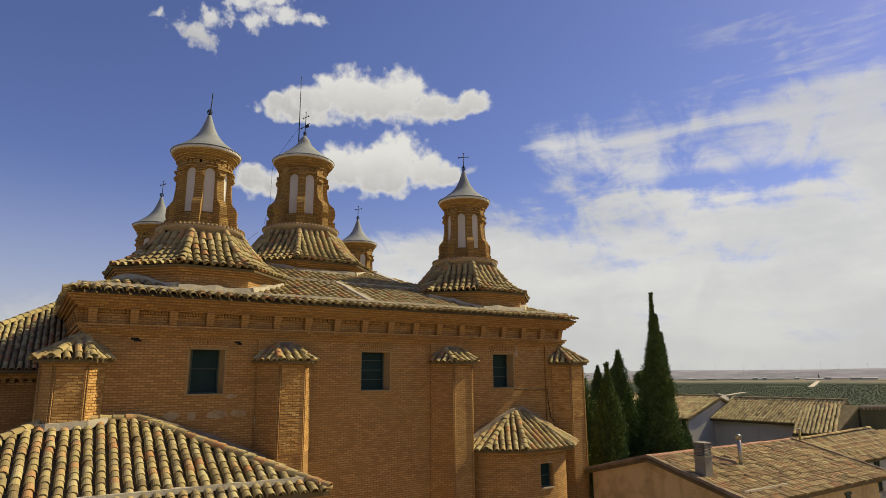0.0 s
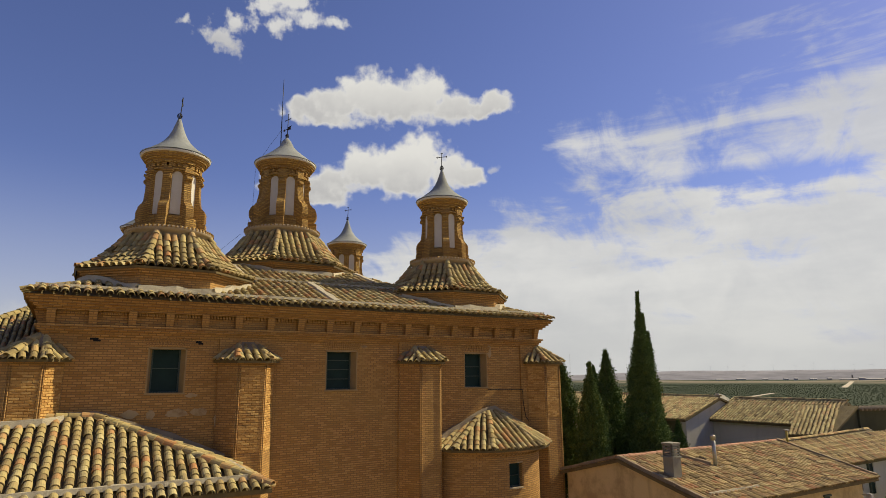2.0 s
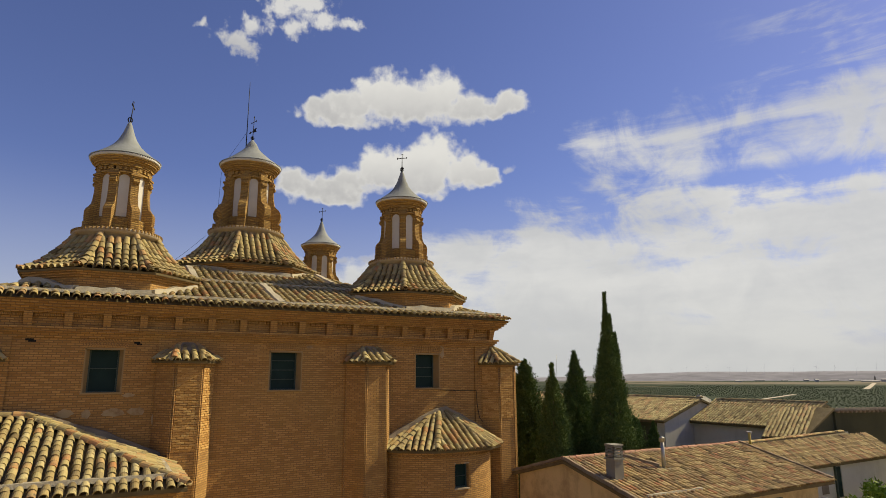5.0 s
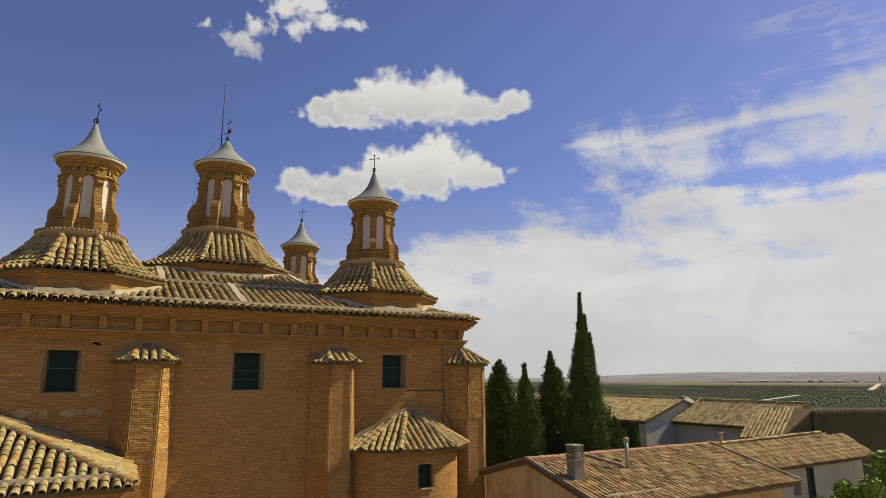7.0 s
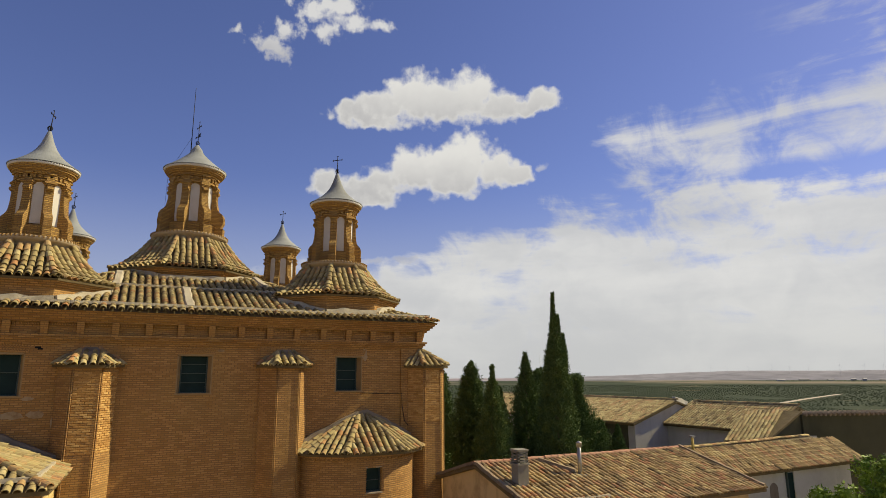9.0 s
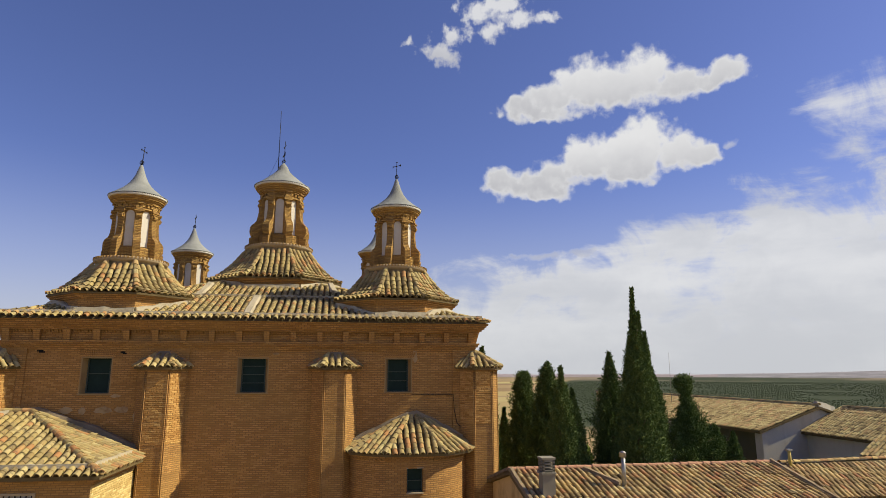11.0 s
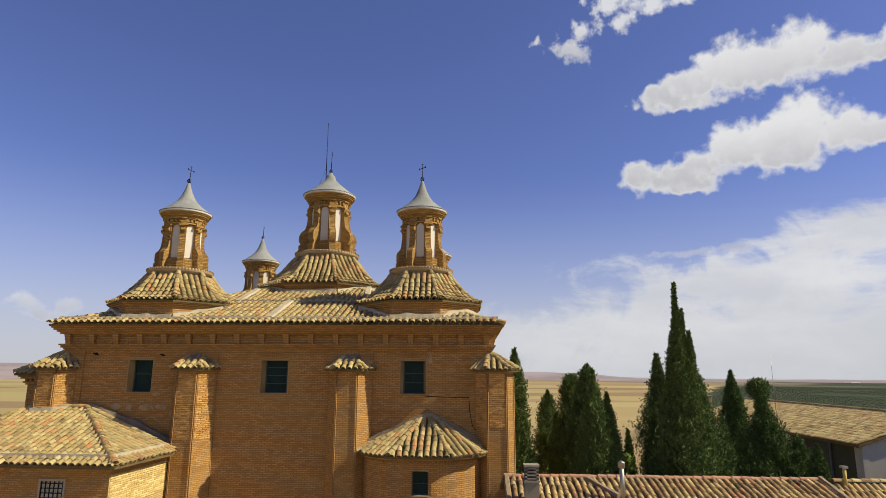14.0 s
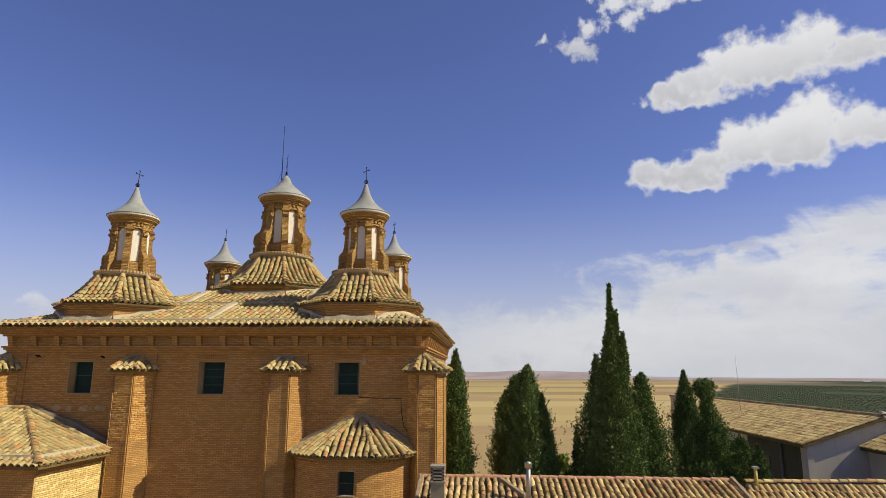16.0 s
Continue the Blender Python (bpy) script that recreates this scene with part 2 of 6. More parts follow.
def tile_paint(stops, lichen, dirty=0.6, relief=0.004):
    def build(k):
        a = k.add("ShaderNodeObjectInfo").outputs["Random"]
        b = k.add("ShaderNodeNewGeometry").outputs["Random Per Island"]
        r = k.m("FRACT", k.m("ADD", k.m("MULTIPLY", a, 7.31), k.m("MULTIPLY", b, 5.17)))
        p = place(k)
        patch = k.noise(p, 0.45, 4, 0.6)
        col = k.ramp(k.m("ADD", k.m("MULTIPLY", r, 0.95), k.m("MULTIPLY", k.m("SUBTRACT", patch, 0.45), 0.45)), stops)
        spots = k.noise(p, 9.0, 5, 0.7)
        col = k.mix(k.step(spots, 0.50, 0.66, 0.0, 0.55), col, lichen)
        dirt = k.noise(p, 3.1, 5, 0.7)
        col = k.mix(k.step(dirt, 0.52, 0.72, 0.0, dirty), col, (0.13, 0.10, 0.065))
        fine = k.noise(p, 60.0, 3, 0.6)
        return col, k.m("ADD", fine, k.m("MULTIPLY", spots, 1.5)), {"distance": relief, "strength": 0.5, "spec": 0.2}
    return build


M_TILE = material("old_ochre_tile", tile_paint([(0.0, (0.17, 0.12, 0.055)), (0.15, (0.43, 0.335, 0.14)), (0.32, (0.31, 0.22, 0.09)), (0.48, (0.49, 0.40, 0.19)),
                                                (0.62, (0.22, 0.155, 0.07)), (0.75, (0.44, 0.35, 0.15)), (0.90, (0.40, 0.19, 0.075)), (1.0, (0.44, 0.36, 0.17))], (0.30, 0.275, 0.12), 0.9))
M_TILE_RED = material("house_tile", tile_paint([(0.0, (0.10, 0.07, 0.035)), (0.2, (0.52, 0.37, 0.15)), (0.38, (0.20, 0.125, 0.06)), (0.55, (0.60, 0.47, 0.21)),
                                                (0.7, (0.42, 0.20, 0.09)), (0.85, (0.27, 0.185, 0.085)), (1.0, (0.60, 0.43, 0.19))], (0.36, 0.30, 0.13), 0.75))
M_TILE_BARN = material("barn_tile", tile_paint([(0.0, (0.16, 0.11, 0.05)), (0.2, (0.52, 0.41, 0.18)), (0.4, (0.28, 0.19, 0.085)), (0.6, (0.58, 0.47, 0.22)), (0.8, (0.38, 0.275, 0.12)),
                                                (1.0, (0.52, 0.31, 0.15))], (0.46, 0.39, 0.18), 0.7))
M_RIDGE_RED = material("red_ridge_tile", tile_paint([(0.0, (0.40, 0.20, 0.12)), (0.5, (0.47, 0.26, 0.16)), (1.0, (0.34, 0.18, 0.11))], (0.38, 0.27, 0.18)))


def plain(base, scale=20.0, vary=0.25, relief=0.004, spec=0.3):
    def build(k):
        n = k.noise(place(k), scale, 4, 0.6)
        lo = tuple(c * (1 - vary) for c in base)
        return k.mix(n, base, lo), n, {"distance": relief, "strength": 0.4, "spec": spec}
    return build


M_IRON = material("black_wrought_iron", plain((0.025, 0.024, 0.026), 30), 0.6, 0.6)
M_STEEL = material("dull_flue_steel", plain((0.42, 0.41, 0.38), 12), 0.45, 0.8)
M_YELLOW = material("yellow_painted_post", plain((0.55, 0.42, 0.10), 12), 0.6)
# black that paints the shade inside the scaffold holes
M_HOLE_SHADE = material("dark_interior", plain((0.012, 0.013, 0.014), 5), 0.9)
M_FRAME = material("weathered_green_frame", plain((0.06, 0.085, 0.07), 15), 0.6)
M_REVEAL = material("ochre_reveal", plaster((0.36, 0.25, 0.115), (0.24, 0.15, 0.065), 2.5, 0.01))
M_CABLE = material("black_cable", plain((0.02, 0.02, 0.02), 15), 0.6)


def glass_build(k):
    n = k.noise(place(k), 3.0, 3, 0.6)
    return k.mix(n, (0.006, 0.020, 0.019), (0.016, 0.040, 0.036)), n, {"distance": 0.004, "strength": 0.3, "spec": 0.12}


M_GLASS = material("dusty_dark_glass", glass_build, 0.35)


# ---- mesh tools ----
class Mesh:
    """Vertices, faces and corner UVs gathered for one mesh. UVs are metres along the wall and up it."""
    def __init__(self):
        self.v, self.f, self.uv, self.smooth = [], [], [], []

    def face(self, pts, uv=None, smooth=False):
        pts = [Vector(p) for p in pts]
        i = len(self.v)
        self.v += pts
        self.f.append(tuple(range(i, i + len(pts))))
        self.smooth.append(smooth)
        if uv is None:
            n = (pts[1] - pts[0]).cross(pts[2] - pts[0])
            n = n.normalized() if n.length > 1e-9 else Vector((0, 0, 1))
            if abs(n.z) > 0.8:
                uv = [(p.x, p.y) for p in pts]
            else:
                t = Vector((-n.y, n.x, 0)).normalized()
                uv = [(p.dot(t), p.z) for p in pts]
        self.uv.append(uv)

    def prism(self, poly, z0, z1, top=None, cap=True):
        """A polygon (counter-clockwise from above) raised from z0 to z1; top: another polygon for its upper face."""
        top = top or poly
        n = len(poly)
        lo = [Vector((*p[:2], z0)) for p in poly]
        hi = [Vector((*p[:2], z1)) for p in top]
        for i in range(n):
            j = (i + 1) % n
            self.face((lo[i], lo[j], hi[j], hi[i]))
        if cap:
            self.face(hi)
            self.face(lo[::-1])
        return self

    def box(self, x0, x1, y0, y1, z0, z1):
        return self.prism([(x0, y0), (x1, y0), (x1, y1), (x0, y1)], z0, z1)

    def revolve(self, profile, c=(0, 0), n=32, a0=0.0, a1=360.0, smooth=True, scale=(1, 1)):
        """A profile of (radius, height) turned about the upright through c."""
        full = abs(a1 - a0) > 359.9
        ang = [radians(a0 + (a1 - a0) * i / n) for i in range(n + 1)]
        length = 0.0
        for (r0, z0), (r1, z1) in zip(profile, profile[1:]):
            seg = math.hypot(r1 - r0, z1 - z0)
            for i in range(n):
                a, b = ang[i], ang[i + 1]
                q = [Vector((c[0] + r * math.cos(t) * scale[0], c[1] + r * math.sin(t) * scale[1], z)) for r, t, z in ((r0, a, z0), (r0, b, z0), (r1, b, z1), (r1, a, z1))]
                rr = max(profile[0][0], 0.3)
                uv = [(a * rr, length), (b * rr, length), (b * rr, length + seg), (a * rr, length + seg)]
                if r1 < 1e-6:
                    q, uv = q[:3], uv[:3]
                elif r0 < 1e-6:
                    q, uv = [q[0], q[2], q[3]], [uv[0], uv[2], uv[3]]
                self.face(q, uv, smooth)
            length += seg
        return self

    def tube(self, pts, r, n=6):
        pts = [Vector(p) for p in pts]
        rings = []
        for i, p in enumerate(pts):
            d = (pts[min(i + 1, len(pts) - 1)] - pts[max(i - 1, 0)]).normalized()
            a = d.cross(Vector((0.31, 0.12, 0.94)) if abs(d.z) < 0.9 else Vector((1, 0, 0))).normalized()
            b = d.cross(a)
            rad = r[i] if isinstance(r, (list, tuple)) else r
            rings.append([p + (a * math.cos(2 * math.pi * j / n) + b * math.sin(2 * math.pi * j / n)) * rad for j in range(n)])
        for r0, r1 in zip(rings, rings[1:]):
            for j in range(n):
                self.face((r0[j], r0[(j + 1) % n], r1[(j + 1) % n], r1[j]), smooth=True)
        self.face(rings[0][::-1])
        self.face(rings[-1])
        return self

    def band(self, path, width, height, lift=0.0):
        """A low, uneven mortar strip with sloping shoulders along a path."""
        rng = random.Random(int(1000 * abs(sum(sum(p) for p in path))))
        pts = [Vector(p) for p in path]
        fine = []
        for p, q in zip(pts, pts[1:]):
            n = max(1, int((q - p).length / 0.22))
            fine += [p.lerp(q, k / n) for k in range(n)]
        fine.append(pts[-1])
        rings = []
        for i, p in enumerate(fine):
            d = (fine[min(i + 1, len(fine) - 1)] - fine[max(i - 1, 0)]).normalized()
            s = d.cross(Vector((0, 0, 1))).normalized() * width / 2
            u = Vector((0, 0, 1)) * height
            o = Vector((0, 0, lift + rng.uniform(-0.12, 0.12) * height))
            a, e = rng.uniform(0.82, 1.2), rng.uniform(0.82, 1.2)
            rings.append([p - s * a + o - u, p - s * 0.62 * a + u * rng.uniform(0.7, 1.1) + o, p + s * 0.62 * e + u * rng.uniform(0.7, 1.1) + o, p + s * e + o - u])
        for a, e in zip(rings, rings[1:]):
            for i in range(3):
                self.face((a[i], e[i], e[i + 1], a[i + 1]))
        self.face(rings[0])
        self.face(rings[-1][::-1])
        return self

    def data(self, name, mat, weld=True):
        me = bpy.data.meshes.new(name)
        me.from_pydata([tuple(p) for p in self.v], [], self.f)
        layer = me.uv_layers.new(name="UVMap")
        layer.data.foreach_set("uv", [c for f in self.uv for p in f for c in p])
        me.polygons.foreach_set("use_smooth", self.smooth)
        me.materials.append(mat)
        if weld:
            bm = bmesh.new()
            bm.from_mesh(me)
            bmesh.ops.remove_doubles(bm, verts=bm.verts, dist=0.0008)
            bmesh.ops.recalc_face_normals(bm, faces=bm.faces)
            bm.to_mesh(me)
            bm.free()
        return me


def part(name, mesh, mat, parent, label=""):
    ob = new(name, mesh.data(name, mat))
    ob.parent = parent
    return tagged(ob, label)


def thing(name, label, category, group="", kind="", mesh=None, mat=None):
    ob = new(name, mesh.data(name, mat) if mesh else None)
    return tagged(ob, label, category, group, kind)


# ---- roof tiles ----
def barrel(width, narrow, length, rise, thick=0.014, seg=7):
    """One barrel tile: its wide end at y = 0, its narrow end up the slope."""
    m = Mesh()
    ring = lambda w, h, y, dz: [Vector((-w * math.cos(math.pi * i / seg), y, h * math.sin(math.pi * i / seg) + dz)) for i in range(seg + 1)]
    o0, o1 = ring(width, rise, 0, 0.012), ring(narrow, rise * 0.86, length, 0)
    i0, i1 = ring(width - thick, rise - thick, 0, 0.012), ring(narrow - thick, rise * 0.86 - thick, length, 0)
    for i in range(seg):
        m.face((o0[i], o0[i + 1], o1[i + 1], o1[i]))
        m.face((i0[i + 1], i0[i], i1[i], i1[i + 1]))
        m.face((o0[i + 1], o0[i], i0[i], i0[i + 1]))
    return m


TILE = barrel(0.094, 0.078, 0.33, 0.088)
TILE_BASE = np.array([tuple(p) for p in TILE.v])


def tile_frame(pos, across, up, jitter=0.0, rng=random):
    a, u = Vector(across).normalized(), Vector(up).normalized()
    n = a.cross(u).normalized()
    u = n.cross(a)
    m = Matrix((a, u, n)).transposed().to_4x4()
    m.translation = Vector(pos) + n * rng.uniform(-0.006, 0.008)
    if jitter:
        m = m @ Euler((rng.gauss(0, jitter * 0.5), rng.gauss(0, jitter), rng.gauss(0, jitter))).to_matrix().to_4x4()
    return m


def lay_tiles(frames, mat, parent, limit=300, name="tile"):
    """The first frames become tiles of their own; what is past the limit is joined."""
    key = "barrel_" + mat.name
    me = bpy.data.meshes.get(key) or TILE.data(key, mat)
    me.name = key
    for m in frames[:limit]:
        ob = new(name, me)
        ob.parent, ob.matrix_basis = parent, m
    rest = frames[limit:]
    if not rest:
        return
    h = np.c_[TILE_BASE, np.ones(len(TILE_BASE))]
    v = np.concatenate([h @ np.array(m).T[:, :3] for m in rest])
    nb = len(TILE_BASE)
    f = [tuple(i + k * nb for i in face) for k in range(len(rest)) for face in TILE.f]
    far = bpy.data.meshes.new("roof_tiles")
    far.from_pydata(v.tolist(), [], f)
    far.polygons.foreach_set("use_smooth", TILE.smooth * len(rest))
    far.materials.append(mat)
    bm = bmesh.new()
    bm.from_mesh(far)
    bmesh.ops.remove_doubles(bm, verts=bm.verts, dist=0.0004)
    bm.to_mesh(far)
    bm.free()
    ob = new("roof_tiles", far)
    ob.parent = parent
    tagged(ob, kind="stuff")


def slope(eave0, eave1, up, inside, pitch=0.245, gauge=0.245, top=20.0, lift=0.03, start=-0.06, jitter=0.02, seed=1):
    """Tile places on a flat roof plane; up is the unit way up it; inside(u, v) tells where tiles lie."""
    rng = random.Random(seed)
    e0, e1 = Vector(eave0), Vector(eave1)
    across, up = (e1 - e0).normalized(), Vector(up).normalized()
    n = across.cross(up).normalized()
    cols = int(round((e1 - e0).length / pitch))
    step = (e1 - e0).length / cols
    size = min(1.0, step / 0.235)
    out = []
    for j in range(int(top / gauge)):
        for i in range(cols):
            u, v = (i + 0.5) * step, start + j * gauge
            if inside(u, v + 0.15):
                m = tile_frame(e0 + across * (u + rng.gauss(0, 0.006)) + up * (v + rng.gauss(0, 0.012)) + n * lift, across, up, jitter, rng)
                out.append(m @ Matrix.Diagonal((size, gauge / 0.245, size, 1)))
    return out


def tile_line(p0, p1, gauge=0.27, lift=0.05, size=1.25, seed=3):
    """Tiles end to end along a ridge or hip, from its foot p0 to its head p1."""
    rng = random.Random(seed)
    p0, p1 = Vector(p0), Vector(p1)
    up = (p1 - p0).normalized()
    across = up.cross(Vector((0, 0, 1))).normalized()
    out = []
    for i in range(max(1, int((p1 - p0).length / gauge))):
        m = tile_frame(p0 + up * i * gauge + Vector((0, 0, lift)), across, up, 0.03, rng)
        out.append(m @ Matrix.Diagonal((size, 1.05, size, 1)))
    return out


# ---- ground and distance ----
def ground_height(x, y):
    """A hilltop under the church that falls to a plain, which rises slowly far off."""
    r = math.hypot(x - 18, y - 20)
    s = min(max((r - 75) / 420, 0.0), 1.0)
    return -48 * s * s * (3 - 2 * s) + max(0.0, r - 900) * 0.0062 + (noise.noise(Vector((x, y, 0)) * 0.012) * 1.6 * s if r < 900 else 0.0)


def field_build(k):
    p = place(k)
    sep = k.add("ShaderNodeSeparateXYZ", {0: p})
    az = k.m("MULTIPLY", k.m("ARCTAN2", k.m("SUBTRACT", sep.outputs[0], 10.0), sep.outputs[1]), 57.2958)
    flat = k.add("ShaderNodeMapping", {"Vector": p, "Rotation": (0, 0, 0.5), "Scale": (0.0013, 0.0046, 0.0)}).outputs[0]
    v = k.add("ShaderNodeTexVoronoi", {"Vector": flat, "Scale": 1.0, "Randomness": 0.9})
    tone = k.add("ShaderNodeSeparateXYZ", {0: v.outputs["Color"]}).outputs[0]
    stubble = k.ramp(tone, [(0.0, (0.396, 0.327, 0.138)), (0.3, (0.267, 0.183, 0.099)), (0.45, (0.421, 0.357, 0.155)), (0.58, (0.224, 0.145, 0.082)), (0.75, (0.361, 0.323, 0.129)), (1.0, (0.284, 0.200, 0.112))])
    furrow = k.noise(k.add("ShaderNodeMapping", {"Vector": p, "Rotation": (0, 0, 0.5), "Scale": (0.004, 0.08, 0.0)}).outputs[0], 1.0, 5, 0.6)
    stubble = k.mix(k.step(furrow, 0.35, 0.75, 0.0, 0.35), stubble, (0.32, 0.24, 0.12))
    scrub = k.m("ADD", k.m("MULTIPLY", k.noise(p, 0.012, 6, 0.7), 0.5), k.m("MULTIPLY", k.noise(p, 0.075, 4, 0.7), 0.5))
    grove = k.mix(k.step(scrub, 0.38, 0.62), (0.026, 0.037, 0.018), (0.050, 0.062, 0.031))
    grove = k.mix(k.step(k.noise(p, 0.0035, 4, 0.6), 0.64, 0.72, 0.0, 0.5), grove, (0.24, 0.175, 0.08))
    edge = k.m("ADD", az, k.m("MULTIPLY", k.m("SUBTRACT", k.noise(p, 0.0012, 4, 0.6), 0.5), 5.0))
    far = k.m("POWER", k.m("ADD", k.m("MULTIPLY", sep.outputs[0], sep.outputs[0]), k.m("MULTIPLY", sep.outputs[1], sep.outputs[1])), 0.5)
    edge = k.m("SUBTRACT", edge, k.m("MULTIPLY", far, 0.0016))
    col = k.mix(k.step(edge, 16.5, 17.5), stubble, grove)
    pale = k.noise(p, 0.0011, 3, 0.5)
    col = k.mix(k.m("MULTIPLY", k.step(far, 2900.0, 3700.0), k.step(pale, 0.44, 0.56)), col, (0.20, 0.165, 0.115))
    near = k.step(far, 150.0, 90.0)
    yard = k.mix(k.noise(p, 0.8, 6, 0.65), (0.36, 0.26, 0.13), (0.22, 0.17, 0.08))
    col = k.mix(near, col, yard)
    return col, k.noise(p, 0.9, 5, 0.7), {"distance": 0.1, "strength": 0.5, "spec": 0.1}


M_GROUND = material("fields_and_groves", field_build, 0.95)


def build_ground():
    m = Mesh()
    rings = [0, 20, 40, 60, 80, 105, 135, 170, 210, 260, 320, 390, 480, 600, 800, 1100, 1500, 2100, 3000, 4000, 4850]
    n = 96
    pt = lambda r, a: Vector((18 + r * math.cos(a), 20 + r * math.sin(a), ground_height(18 + r * math.cos(a), 20 + r * math.sin(a))))
    for r0, r1 in zip(rings, rings[1:]):
        for i in range(n):
            a, b = 2 * math.pi * i / n, 2 * math.pi * (i + 1) / n
            q = [pt(r0, a), pt(r1, a), pt(r1, b), pt(r0, b)]
            m.face(q[1:] if r0 == 0 else q, smooth=True)
    thing("ground", "dry hilltop earth falling to stubble fields and groves", "ground", kind="structure", mesh=m, mat=M_GROUND)


build_ground()


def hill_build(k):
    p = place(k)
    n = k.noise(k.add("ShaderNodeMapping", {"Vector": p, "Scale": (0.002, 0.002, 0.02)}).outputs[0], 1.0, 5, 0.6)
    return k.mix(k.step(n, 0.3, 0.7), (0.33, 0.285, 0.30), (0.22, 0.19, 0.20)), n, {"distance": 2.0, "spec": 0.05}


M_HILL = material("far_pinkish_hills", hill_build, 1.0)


def hazy_hill_build(k):
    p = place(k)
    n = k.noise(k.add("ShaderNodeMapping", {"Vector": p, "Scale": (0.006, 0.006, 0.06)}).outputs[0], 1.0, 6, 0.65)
    # scrub tones paled to blue-grey: distance haze put into the base colour
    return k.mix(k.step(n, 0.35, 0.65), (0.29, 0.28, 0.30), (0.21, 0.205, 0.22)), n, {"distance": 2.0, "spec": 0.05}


M_HILL_HAZE = material("scrubby_low_hills", hazy_hill_build, 1.0)


def crest(d):
    """Height of the skyline above the fields, by its bearing in degrees."""
    bump = lambda m, w: 1 / (1 + ((d - m) / w) ** 6)
    h = 14 + 5 * noise.noise(Vector((d * 0.09, 3.1, 0))) + 3 * noise.noise(Vector((d * 0.41, 7.7, 0)))
    return h + 78 * bump(-44, 20) + 30 * bump(-6, 17) + 16 * bump(7, 5) + 46 * bump(66, 22)


def build_hills(d0, d1, label, mat):
    m = Mesh()
    n = int((d1 - d0) / 0.8)
    for i in range(n):
        a, b = (d0 + (d1 - d0) * j / n for j in (i, i + 1))
        for k in range(3):
            r0, r1 = 4350 + 140 * k, 4490 + 140 * k
            f0, f1 = (0, 0.6, 0.9)[k], (0.6, 0.9, 1.0)[k]
            m.face([Vector((10 + r * math.sin(radians(t)), r * math.cos(radians(t)), -27 + f * crest(t))) for r, t, f in ((r0, a, f0), (r0, b, f0), (r1, b, f1), (r1, a, f1))], smooth=True)
    thing("hills", label, "hills", kind="structure", mesh=m, mat=mat)


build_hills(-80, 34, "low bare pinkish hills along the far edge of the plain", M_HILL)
build_hills(34, 95, "low scrubby hills below the wind turbines, haze put into their colour", M_HILL_HAZE)

# ---- church ----
CX, CY = 8.87, 24.05                     # its middle
WX0, WX1, WY0, WY1 = 1.02, 16.72, 17.0, 31.1
EX0, EX1, EY0, EY1, EZ = 0.58, 17.18, 16.50, 31.6, 11.93
church = thing("church", "ochre brick church with tiled roofs, five lanterns and buttresses", "church")


def ring_prism(m, out, z0, z1):
    """A solid course round the nave, standing out from its wall by out."""
    m.box(WX0 - out, WX1 + out, WY0 - out, WY1 + out, z0, z1)


def wall_with_holes(m, x0, x1, z0, z1, y, holes, depth):
    """A wall face at y that looks to -y, with openings (x0, x1, z0, z1) whose reveals go back by depth."""
    xs = sorted({x0, x1, *[h[0] for h in holes], *[h[1] for h in holes]})
    zs = sorted({z0, z1, *[h[2] for h in holes], *[h[3] for h in holes]})
    for a, b in zip(xs, xs[1:]):
        for c, d in zip(zs, zs[1:]):
            if not any(h[0] <= a and b <= h[1] and h[2] <= c and d <= h[3] for h in holes):
                m.face(((a, y, c), (b, y, c), (b, y, d), (a, y, d)))
    for a, b, c, d in holes:
        q = y + depth
        m.face(((a, y, c), (a, q, c), (a, q, d), (a, y, d)))
        m.face(((b, q, c), (b, y, c), (b, y, d), (b, q, d)))
        m.face(((a, y, d), (a, q, d), (b, q, d), (b, y, d)))
        m.face(((a, q, c), (a, y, c), (b, y, c), (b, q, c)))


WINDOWS = [(3.46, 4.40, 9.47, 10.66), (8.40, 9.42, 9.47, 10.66), (13.46, 14.42, 9.47, 10.66)]
BUTTRESS_X = [6.02, 11.70]


